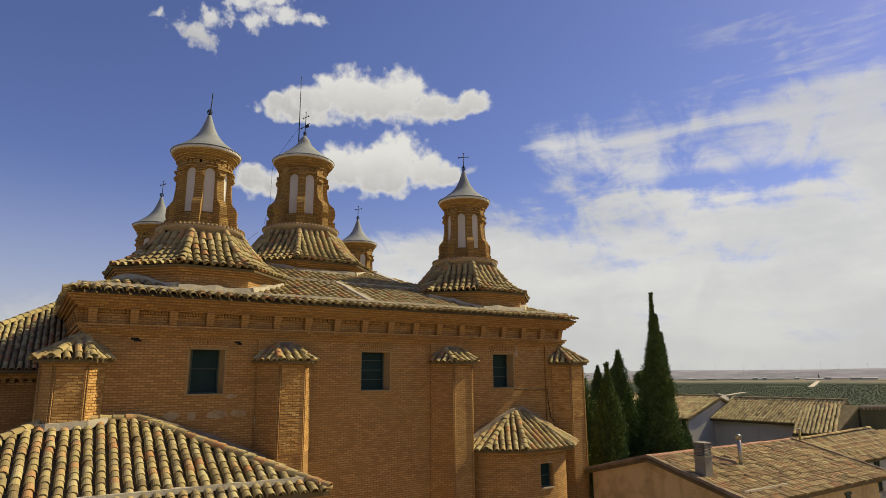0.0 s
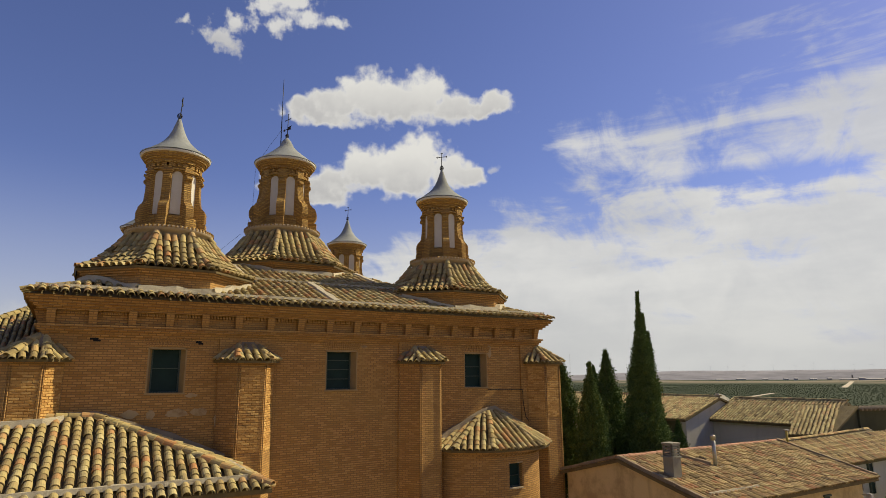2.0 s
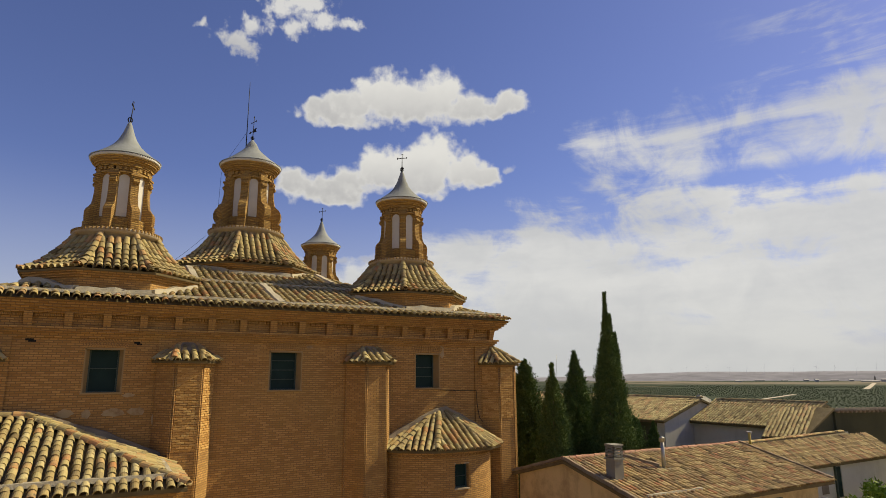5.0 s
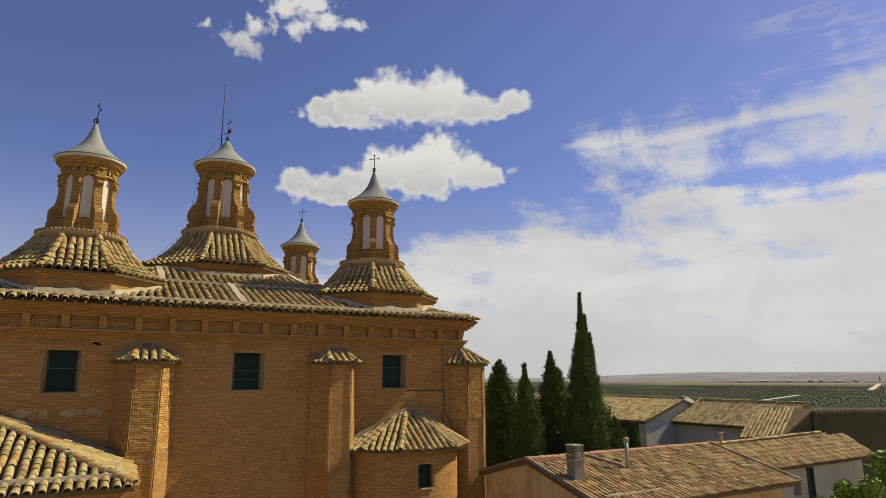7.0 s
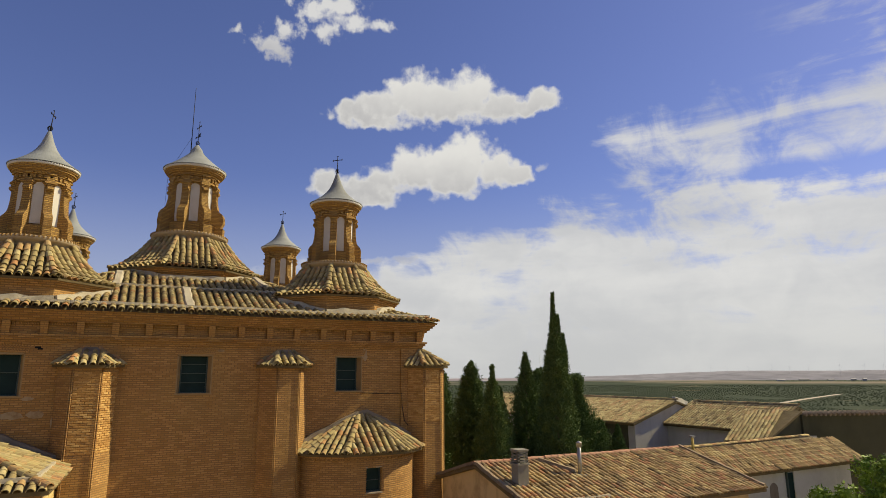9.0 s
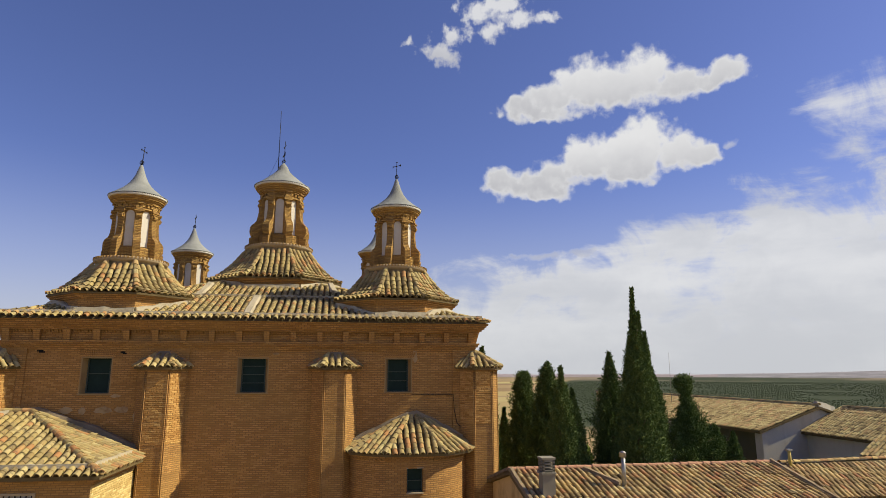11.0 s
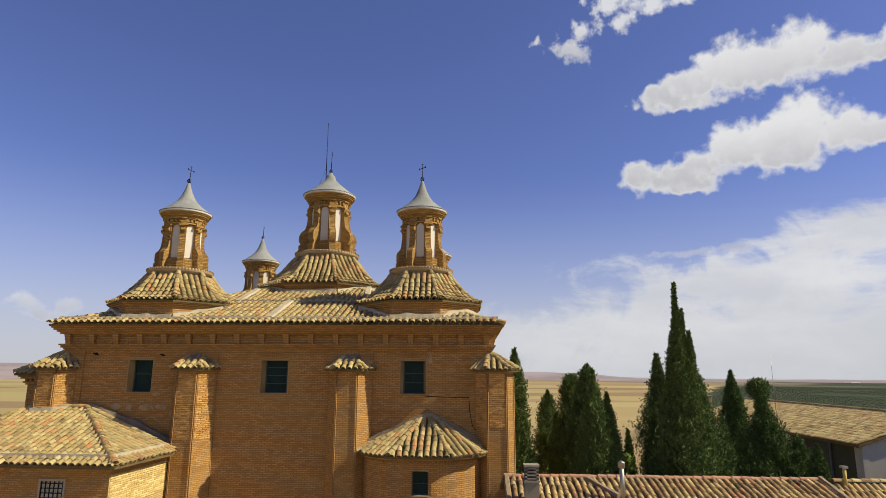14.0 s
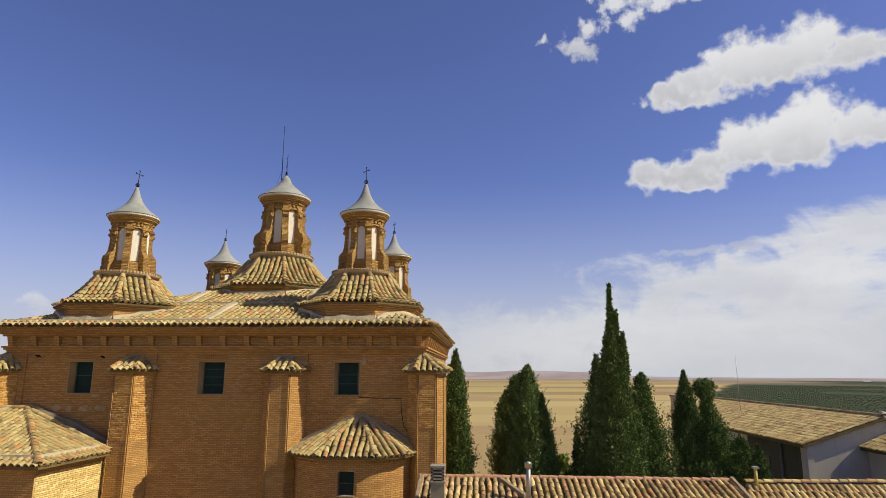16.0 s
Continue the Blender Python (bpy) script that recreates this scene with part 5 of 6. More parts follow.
def build_house():
    ob = thing("house", "ochre rendered house with a red-ridged tile roof and chimney", "house")
    m = Mesh()
    x0, x1 = 17.12, 25.5
    m.box(x0, x1, 10.5, 16.1, 0, 6.25)
    for x in (x0, x1 - 0.3):
        m.face(((x, 10.5, 6.25), (x, 16.1, 6.25), (x, 16.1, 6.52), (x, 13.6, 7.2), (x, 10.5, 6.33)))
    part("wall", m, M_OCHRE, ob)
    roof = gable_roof(ob, 16.95, 25.95, 10.15, 16.3, 13.6, 6.33, 7.24, 6.55, M_TILE_RED, ridge=M_RIDGE_RED, seed=210)
    for p, q, wd in (((17.02, 10.15, 6.40), (17.02, 13.6, 7.32), 0.15), ((17.02, 16.3, 6.62), (17.02, 13.6, 7.32), 0.15), ((25.9, 10.15, 6.42), (25.9, 13.6, 7.34), 0.15)):
        v = Mesh()
        v.band([p, q], wd, 0.05)
        part("verge_mortar", v, M_VERGE, roof, "brown mortar verge")
    v = Mesh()
    v.band([(17.5, 10.70, 6.55), (19.85, 10.70, 6.55)], 0.09, 0.045)
    part("eave_mortar", v, M_MORTAR, roof)
    b = Mesh()
    b.band([(19.30, 13.4, 7.30), (19.95, 12.35, 7.01)], 0.20, 0.05)
    part("flashing_strip", b, M_VERGE, roof)
    # chimney
    ch = new("chimney")
    ch.parent = ob
    m = Mesh()
    cx0, cx1, cy0, cy1 = 17.42, 17.78, 11.80, 12.16
    m.prism([(cx0, cy0), (cx1, cy0), (cx1, cy1), (cx0, cy1)], 6.4, 7.40)
    part("shaft", m, M_CHIMNEY, ch)
    m = Mesh()
    m.box(cx0 - 0.03, cx1 + 0.03, cy0 - 0.03, cy1 + 0.03, 7.40, 7.45)
    part("collar", m, M_CHIMNEY, ch)
    for i in range(4):
        s = Mesh()
        s.box(cx0, cx1, cy0, cy1, 7.48 + i * 0.085, 7.52 + i * 0.085)
        part("slat", s, M_CHIMNEY, ch)
    for x in (cx0 + 0.03, cx1 - 0.03):
        for y in (cy0 + 0.03, cy1 - 0.03):
            s = Mesh()
            s.box(x - 0.03, x + 0.03, y - 0.03, y + 0.03, 7.45, 7.79)
            part("post", s, M_CHIMNEY, ch)
    m = Mesh()
    m.box(cx0 - 0.02, cx1 + 0.02, cy0 - 0.02, cy1 + 0.02, 7.79, 7.84)
    part("cap", m, M_CHIMNEY, ch)
    fl = new("flue")
    fl.parent = ob
    m = Mesh()
    m.tube([(20.03, 12.24, 6.8), (20.03, 12.24, 7.82)], 0.062, 12)
    part("pipe", m, M_STEEL, fl)
    m = Mesh()
    m.revolve([(0.062, 7.74), (0.095, 7.75), (0.095, 7.87), (0.10, 7.88), (0.0, 7.93)], (20.03, 12.24), 14)
    part("cowl", m, M_STEEL, fl, "dull steel cowl")
    m = Mesh()
    m.box(19.88, 20.18, 12.08, 12.40, 6.75, 6.93)
    part("flashing", m, M_CHIMNEY, fl)


build_house()


def build_second_house():
    ob = thing("second_house", "pale plastered house with a mossy shed roof", "house")
    m = Mesh()
    m.box(26.3, 34.6, 12.55, 14.0, 0, 6.35)
    part("wall", m, M_WHITEWASH, ob)
    roof = new("roof")
    roof.parent = ob
    a, b = Vector((26.0, 12.2, 6.36)), Vector((35.6, 12.45, 6.36))
    p, q = Vector((26.3, 13.75, 7.20)), Vector((34.8, 14.3, 7.24))
    d = Mesh()
    low = Vector((0, 0, -0.1))
    d.face((a, b, q, p))
    d.face((p + low, q + low, b + low, a + low))
    for s, e in ((a, b), (b, q), (q, p), (p, a)):
        d.face((s + low, e + low, e, s))
    part("roof_bed", d, M_SHADE_DECK, roof)
    up = (p - a).normalized()
    sl = (p - a).length
    lay_tiles(slope(a, b, up, lambda u, v: v < sl, pitch=0.18, gauge=0.27, top=sl + 0.1, seed=230, jitter=0.035), M_TILE_RED, roof)
    lay_tiles(tile_line(p, q, seed=231, size=0.9, lift=0.02), M_TILE_RED, roof, 300, "ridge_tile")
    pst = thing("vent_post", "short yellowed vent post on the house ridge", "vent pipe")
    m = Mesh()
    m.tube([(26.55, 13.55, 7.0), (26.55, 13.55, 7.62)], 0.05, 8)
    part("pipe", m, M_YELLOW, pst)
    m = Mesh()
    m.box(26.47, 26.63, 13.47, 13.63, 7.62, 7.68)
    part("cap", m, M_STEEL, pst)


build_second_house()


def side_roof(parent, y0, y1, xe, xr, ez, rz, mat, limit, seed):
    """Slope that faces -x, from eave xe up to ridge xr, with a short far slope."""
    roof = new("roof")
    roof.parent = parent
    a, b = Vector((xe, y1, ez)), Vector((xe, y0, ez))
    p, q = Vector((xr, y1, rz)), Vector((xr, y0, rz))
    r, s = Vector((2 * xr - xe, y1, ez)), Vector((2 * xr - xe, y0, ez))
    low = Vector((0, 0, -0.12))
    d = Mesh()
    d.face((a, b, q, p))
    d.face((p, q, s, r))
    d.face((p + low, q + low, b + low, a + low))
    d.face((r + low, s + low, q + low, p + low))
    for u, v in ((a, b), (b, q), (q, s), (s, r), (r, p), (p, a)):
        d.face((u + low, v + low, v, u))
    part("roof_bed", d, M_SHADE_DECK, roof)
    up = (p - a).normalized()
    sl = (p - a).length
    lay_tiles(tile_line(q, p, seed=seed + 1), mat, roof, 300, "ridge_tile")
    lay_tiles(slope(a, b, up, lambda u, v: v < sl, pitch=0.19, gauge=0.28, top=sl + 0.1, seed=seed, jitter=0.035), mat, roof, limit)
    return roof


def build_barns():
    ob = thing("barn", "long barn with a white gable and weathered tile roof", "barn")
    m = Mesh()
    m.box(32.85, 39.3, 23.25, 42.0, 0, 7.25)
    # the wall's shade is partly put into this dark colour
    part("wall", m, M_TAN_SHADE, ob, "brown rendered side wall, its colour darkened for shade")
    for y0, y1, x0 in ((23.0, 23.25, 32.72), (41.6, 41.95, 32.91)):
        g = Mesh()
        pts = [(x0, 0), (39.4, 0), (39.4, 7.2), (36.0, 8.36), (x0, 7.24)]
        for y, flip in ((y0, False), (y1, True)):
            f = [(px_, y, pz) for px_, pz in pts]
            g.face(f[::-1] if flip else f)
        for (a, b), (p, q) in zip(pts, pts[1:] + pts[:1]):
            g.face(((a, y1, b), (p, y1, q), (p, y0, q), (a, y0, b)))
        part("gable", g, M_WHITEWASH, ob, "whitewashed gable wall")
    for x0, x1, y0, y1 in ((32.66, 32.90, 22.96, 23.5), (32.80, 32.87, 29.3, 41.55)):
        w = Mesh()
        w.box(x0, x1, y0, y1, 0, 7.18)
        part("wall_strip", w, M_WHITEWASH, ob, "whitewashed strip of wall")
    par = Mesh()
    par.band([(36.0, 23.1, 8.60), (37.0, 23.1, 8.30)], 0.3, 0.14)
    part("parapet", par, M_WHITEWASH, ob, "white sloping parapet")
    side_roof(ob, 22.84, 42.2, 32.48, 35.98, 7.30, 8.46, M_TILE_BARN, 300, 240)
    win = new("window")
    win.parent = ob
    m = Mesh()
    m.box(32.82, 32.87, 26.95, 27.45, 5.7, 6.35)
    part("pane", m, M_GLASS, win)
    m = Mesh()
    m.tube([(32.78, 25.6, 0), (32.78, 25.6, 7.2)], 0.05, 8)
    part("downpipe", m, M_CHIMNEY, ob)
    ob = thing("store_building", "low whitewashed store with a pale tiled roof", "outbuilding")
    m = Mesh()
    m.box(35.2, 39.0, 14.75, 23.0, 0, 7.15)
    part("wall", m, M_WHITEWASH, ob)
    m = Mesh()
    m.box(35.17, 35.21, 19.6, 20.0, 5.75, 6.2)
    part("shutter", m, M_TAN_SHADE, ob)
    side_roof(ob, 16.3, 23.0, 34.9, 37.35, 7.22, 8.36, M_TILE_BARN, 300, 250)
    ob = thing("lean_to", "lean-to with a bright pale tile slope", "outbuilding")
    m = Mesh()
    m.prism([(32.9, 15.05), (35.6, 15.05), (35.6, 16.6), (32.9, 16.6)], 0, 6.85)
    m.face(((32.9, 15.05, 6.85), (35.6, 15.05, 6.85), (35.6, 15.05, 8.18), (32.9, 15.05, 7.02)))
    part("wall", m, M_TAN_SHADE, ob)
    roof = new("roof")
    roof.parent = ob
    a, b = Vector((32.3, 16.85, 6.90)), Vector((32.75, 14.95, 7.04))
    p, q = Vector((34.9, 16.85, 8.26)), Vector((35.5, 14.95, 8.28))
    low = Vector((0, 0, -0.1))
    d = Mesh()
    d.face((a, b, q, p))
    d.face((p + low, q + low, b + low, a + low))
    for s, e in ((a, b), (b, q), (q, p), (p, a)):
        d.face((s + low, e + low, e, s))
    part("roof_bed", d, M_SHADE_DECK, roof)
    across = (b - a).normalized()
    up = ((p + q) / 2 - (a + b) / 2)
    sl = up.length
    up = (up - across * up.dot(across)).normalized()
    lay_tiles(slope(a, b, up, lambda u, v: v < sl, pitch=0.19, gauge=0.28, top=sl + 0.1, seed=260, jitter=0.035), M_TILE_BARN, roof)
    ob = thing("yard_wall", "tall shaded rendered wall with a tiled coping", "wall")
    m = Mesh()
    m.prism([(35.45, 14.95), (46.0, 11.4), (46.0, 11.8), (35.45, 15.3)], 0, 8.10)
    # same darkened render: shade painted into the wall colour
    part("wall", m, M_TAN_SHADE, ob)
    c = Mesh()
    for i in range(44):
        t = (i + 0.5) / 44
        x, y = 35.45 + 10.5 * t, 14.93 - 3.55 * t
        c.tube([(x, y - 0.10, 8.10), (x + 0.05, y + 0.45, 8.2)], 0.08, 6)
    tagged(part("coping_tiles", c, M_GREY_MORTAR, ob), kind="stuff")


build_barns()


# ---- cypresses ----
def leaf_build(k):
    r = k.add("ShaderNodeNewGeometry").outputs["Random Per Island"]
    n = k.noise(place(k), 3.2, 4, 0.65)
    col = k.ramp(k.m("ADD", k.m("MULTIPLY", r, 0.35), k.m("MULTIPLY", n, 0.65)), [(0.0, (0.038, 0.068, 0.024)), (0.42, (0.082, 0.130, 0.038)), (0.68, (0.145, 0.195, 0.055)), (1.0, (0.24, 0.27, 0.085))])
    return col, None, {"spec": 0.15}


M_LEAF = material("cypress_foliage", leaf_build, 0.8)
M_BARK = material("grey_bark", plaster((0.20, 0.15, 0.10), (0.10, 0.07, 0.05), 4.0, 0.02))


def tufts(cx, cy, table, count, rag, rng, lean):
    """Sprays of small leaves inside an outline (height, radius), top first; rag: how lumpy and gappy the outline is."""
    zs, rs = np.array([p[0] for p in table])[::-1], np.array([p[1] for p in table])[::-1]
    top, low = zs[-1], zs[0]
    z = low + (top - low) * rng.rand(count * 4)
    keep = rng.rand(len(z)) < (np.interp(z, zs, rs) + 0.10) / (rs.max() + 0.10) * np.where(z < 5.0, 0.3, 1.0)
    z = z[keep][:count]
    n = len(z)
    a = rng.rand(n) * 2 * np.pi
    ph = rng.rand(6) * 6.28
    lump = 0.45 * np.sin(2 * a + 1.6 * z + ph[0]) + 0.5 * np.sin(3 * a - 2.7 * z + ph[1]) + 0.45 * np.sin(5 * a + 4.3 * z + ph[2]) + 0.4 * np.sin(6 * a - 7.1 * z + ph[3]) + 0.3 * np.sin(11.0 * z + a + ph[4])
    depth = 0.22 + 0.78 * rng.rand(n) ** 0.45
    # a few sprays reach out past the rest
    depth *= np.where(rng.rand(n) < 0.08, 1.0 + 0.9 * rag, 1.0)
    rad = np.maximum(np.interp(z, zs, rs) * 0.84 - 0.09, 0.0) * (1 + rag * lump) * depth + 0.008
    f = ((z - low) / (top - low)) ** 2
    c = np.c_[cx + lean[0] * f + rad * np.cos(a), cy + lean[1] * f + rad * np.sin(a), z]
    axis = np.c_[np.cos(a) * 0.38, np.sin(a) * 0.38, np.full(n, 1.0)] + rng.normal(0, 0.24, (n, 3))
    axis /= np.linalg.norm(axis, axis=1)[:, None]
    size = rng.uniform(0.10, 0.28 + 0.35 * rag, n) * np.clip(0.25 + 1.3 * np.interp(z, zs, rs), 0.35, 1.0)
    per = 11
    along = np.tile(np.linspace(0.0, 1.0, per), n)
    C, A, S = np.repeat(c, per, 0), np.repeat(axis, per, 0), np.repeat(size, per)
    base = C + A * (along * S)[:, None] + rng.normal(0, 1, (n * per, 3)) * (np.repeat(np.minimum(0.055, 0.012 + 0.11 * np.interp(z, zs, rs)), per) * (1.15 - along))[:, None]
    out = A + rng.normal(0, 0.55, (n * per, 3))
    out /= np.linalg.norm(out, axis=1)[:, None]
    side = np.cross(out, rng.normal(0, 1, (n * per, 3)))
    side /= np.linalg.norm(side, axis=1)[:, None] + 1e-6
    L, W = rng.uniform(0.05, 0.12, n * per)[:, None], rng.uniform(0.012, 0.026, n * per)[:, None]
    return np.stack([base, base + out * L * 0.45 + side * W, base + out * L, base + out * L * 0.45 - side * W], 1).reshape(-1, 3)


def conifer(x, y, table, seed, rag=0.2, label="", lean=(0, 0), plumes=(), density=1.0, mat=M_LEAF):
    """A tapered trunk, limbs and a crown of leaf sprays; plumes: side spires (dx, dy, foot, top, radius)."""
    rng = np.random.RandomState(seed)
    t = thing("cypress", label or "tall dark green cypress tree behind the houses", "tree", "cypresses behind the houses")
    top = table[0][0]
    wide = max(p[1] for p in table)
    m = Mesh()
    m.tube([(x, y, -0.2), (x + lean[0] * 0.2, y + lean[1] * 0.2, top * 0.5), (x + lean[0] * 0.8, y + lean[1] * 0.8, top * 0.92)], [0.10 + wide * 0.08, 0.07 + wide * 0.05, 0.015], 8)
    part("trunk", m, M_BARK, t)
    limbs = Mesh()
    for i in range(26):
        h = 1.4 + (top - 2.2) * (i + 0.5) / 26
        r = 0.75 * float(np.interp(h, [p[0] for p in table][::-1], [p[1] for p in table][::-1]))
        a = i * 2.4
        limbs.tube([(x, y, h - 0.3), (x + r * math.cos(a), y + r * math.sin(a), h + 0.25)], [0.03, 0.010], 5)
    tagged(part("limbs", limbs, M_BARK, t), kind="stuff")
    area = sum(abs(p[0] - q[0]) * (p[1] + q[1]) * math.pi * (0.3 if p[0] < 5.1 else 1.0) for p, q in zip(table, table[1:]))
    co = [tufts(x, y, table, int(200 * density * area), rag, rng, lean)]
    for dx, dy, z0, z1, r in plumes:
        shape = [(z1, 0.02), (z1 - 0.15 * (z1 - z0), 0.5 * r), (z0 + 0.45 * (z1 - z0), r), (z0, 0.5 * r)]
        co.append(tufts(x + dx, y + dy, shape, int(220 * (z1 - z0) * r * 4), rag, rng, (0, 0)))
    v = np.concatenate(co)
    n = len(v) // 4
    me = bpy.data.meshes.new("crown")
    me.vertices.add(len(v))
    me.vertices.foreach_set("co", v.reshape(-1))
    me.loops.add(4 * n)
    me.loops.foreach_set("vertex_index", np.arange(4 * n))
    me.polygons.add(n)
    me.polygons.foreach_set("loop_start", np.arange(n) * 4)
    me.update(calc_edges=True)
    me.materials.append(mat)
    ob = new("crown", me)
    ob.parent = t
    return t


conifer(23.64, 18.07, [(13.5, 0.02), (13.0, 0.09), (12.2, 0.18), (11.3, 0.34), (10.4, 0.52), (9.4, 0.70), (8.3, 0.92), (7.2, 1.12), (6.2, 1.24), (4.0, 1.3), (1.5, 0.9)], 301, 0.20,
        "tallest pointed dark green cypress behind the houses", plumes=[(0.20, -0.06, 11.0, 12.5, 0.14), (0.38, -0.12, 9.6, 11.7, 0.26), (-0.28, 0.1, 9.0, 10.8, 0.26), (0.75, 0.0, 6.8, 9.0, 0.40), (-0.65, -0.2, 6.4, 8.6, 0.40)])
conifer(17.75, 20.05, [(11.1, 0.03), (10.6, 0.24), (9.8, 0.42), (8.8, 0.55), (7.5, 0.68), (6.0, 0.72), (3.0, 0.7), (1.3, 0.4)], 302, 0.30, "slim dark green cypress close to the church corner")
conifer(20.10, 29.0, [(9.25, 0.03), (8.8, 0.30), (8.0, 0.55), (7.0, 0.8), (5.0, 0.9), (1.5, 0.6)], 303, 0.5, "loose green conifer behind the slim cypress")
conifer(19.95, 24.64, [(8.4, 0.02), (7.8, 0.18), (6.8, 0.36), (5.5, 0.45), (2.0, 0.4)], 304, 0.2, "small narrow young cypress behind the houses")
conifer(20.42, 22.9, [(10.1, 0.12), (9.9, 0.38), (9.3, 0.52), (8.4, 0.66), (7.2, 0.8), (5.0, 0.9), (1.5, 0.6)], 305, 0.32, "blunt-topped dark green cypress behind the houses")
conifer(20.65, 20.25, [(10.5, 0.05), (10.2, 0.28), (9.6, 0.46), (8.8, 0.66), (7.8, 0.88), (6.6, 1.02), (4.0, 1.05), (1.5, 0.7)], 306, 0.42, "broad ragged dark green cypress behind the houses")
conifer(20.47, 18.15, [(10.3, 0.03), (10.18, 0.11), (10.05, 0.10), (9.95, 0.02), (9.85, 0.10), (9.5, 0.26), (8.8, 0.42), (7.8, 0.58), (6.5, 0.72), (4.0, 0.78), (1.5, 0.5)], 307, 0.36, "slim dark cypress with a tuft above its crown")
conifer(21.05, 18.5, [(9.45, 0.02), (9.0, 0.18), (8.2, 0.36), (7.2, 0.55), (6.0, 0.68), (3.0, 0.7), (1.5, 0.5)], 308, 0.18, "pointed dark cypress among the broader ones")
conifer(23.40, 20.0, [(10.95, 0.03), (10.6, 0.17), (10.0, 0.28), (9.4, 0.38), (8.8, 0.58), (8.0, 0.76), (7.0, 0.92), (5.0, 1.0), (1.5, 0.6)], 309, 0.52, "ragged conifer with a thin leader beside the tallest cypress")
conifer(25.7, 22.3, [(10.2, 0.06), (9.9, 0.28), (9.2, 0.42), (8.4, 0.62), (7.4, 0.9), (6.5, 1.05), (4.0, 1.1), (1.5, 0.7)], 310, 0.58, "loose dark green conifer behind the tallest cypress")
conifer(28.75, 26.2, [(10.35, 0.03), (9.9, 0.22), (9.0, 0.46), (8.0, 0.68), (7.0, 0.85), (5.0, 0.95), (1.5, 0.6)], 311, 0.2, "dense cone-shaped dark cypress beside the barn", density=1.2)
conifer(28.85, 22.6, [(9.85, 0.18), (9.65, 0.46), (9.3, 0.42), (8.9, 0.26), (8.4, 0.38), (7.8, 0.62), (7.0, 0.95), (6.2, 1.15), (3.0, 1.1), (1.5, 0.7)], 312, 0.58, "ragged leaning conifer with a clumped top", lean=(-0.42, 0.12),
        plumes=[(0.9, -0.1, 5.6, 7.6, 0.55)])
conifer(30.0, 21.4, [(7.4, 0.03), (7.0, 0.22), (6.3, 0.42), (5.0, 0.5), (2.0, 0.4)], 313, 0.18, "small cone-shaped cypress by the barn wall")
conifer(23.13, 24.2, [(7.7, 0.02), (7.2, 0.16), (6.4, 0.28), (5.0, 0.34), (2.0, 0.3)], 314, 0.2, "small narrow young cypress behind the houses")


# ---- iron crosses, rod and wires ----
def cross(c, z, h, bearing, vane=False, lean=0.0):
    """bearing: the way the crossbar points, in degrees clockwise from +y."""
    ob = thing("roof_cross", "black wrought-iron cross on the lantern tip", "cross", "iron crosses on the lanterns")
    x, y = c
    dx, dy = math.sin(radians(bearing)), math.cos(radians(bearing))
    if vane:
        tagged(ob, "black wrought-iron cross with a weather vane on the middle lantern")
    m = Mesh()
    m.tube([(x, y, z - 0.12), (x + lean, y, z + h)], [0.020, 0.012], 6)
    part("rod", m, M_IRON, ob)
    r = 0.075
    m = Mesh()
    for k in range(4):
        a = math.pi * k / 4
        m.tube([(x + r * math.cos(t) * math.cos(a), y + r * math.cos(t) * math.sin(a), z + 0.08 + 1.25 * r * math.sin(t)) for t in [2 * math.pi * j / 12 for j in range(13)]], 0.010, 5)
    tagged(part("ball", m, M_IRON, ob), kind="stuff")
    zc = z + h * 0.76
    w = 0.19
    xc = x + lean * 0.8
    m = Mesh()
    m.tube([(xc - w * dx, y - w * dy, zc), (xc + w * dx, y + w * dy, zc)], 0.014, 6)
    part("crossbar", m, M_IRON, ob)
    # flared ends of the arms
    for s in (-1, 1):
        m = Mesh()
        m.tube([(xc + s * w * dx, y + s * w * dy, zc - 0.045), (xc + s * (w + 0.015) * dx, y + s * (w + 0.015) * dy, zc), (xc + s * w * dx, y + s * w * dy, zc + 0.045)], [0.012, 0.02, 0.012], 5)
        part("arm_end", m, M_IRON, ob)
    m = Mesh()
    m.tube([(xc - 0.045 * dx, y - 0.045 * dy, z + h - 0.02), (xc + 0.045 * dx, y + 0.045 * dy, z + h - 0.02)], 0.015, 5)
    part("arm_end", m, M_IRON, ob)
    if vane:
        zv = z + h * 0.36
        at = lambda u, q: (x + u * dx, y + u * dy, zv + q)
        m = Mesh()
        m.tube([at(-0.26, 0), at(0.26, 0)], 0.016, 6)
        part("vane", m, M_IRON, ob, "iron arrow vane")
        for pts in ([at(-0.32, 0.09), at(-0.22, 0.0), at(-0.32, -0.09), at(-0.06, -0.07), at(-0.06, 0.07)], [at(0.20, 0.06), at(0.34, 0.0), at(0.20, -0.06)]):
            m = Mesh()
            n = Vector((dy, -dx, 0)) * 0.007
            a = [Vector(p) + n for p in pts]
            e = [Vector(p) - n for p in pts]
            m.face(a)
            m.face(e[::-1])
            for i in range(len(a)):
                j = (i + 1) % len(a)
                m.face((a[j], a[i], e[i], e[j]))
            part("vane_plate", m, M_IRON, ob)


for i, (c, turn, lean) in enumerate(zip(LANTERNS, (11.5, -45.0, -22.0, -30.0), (0.06, 0.0, 0.03, 0.02))):
    cross(c, 18.12 - (0.42 if i == 2 else 0.0), 0.74, turn, lean=lean)
cross(MIDDLE, 20.14, 1.12, -16.0, True, 0.03)


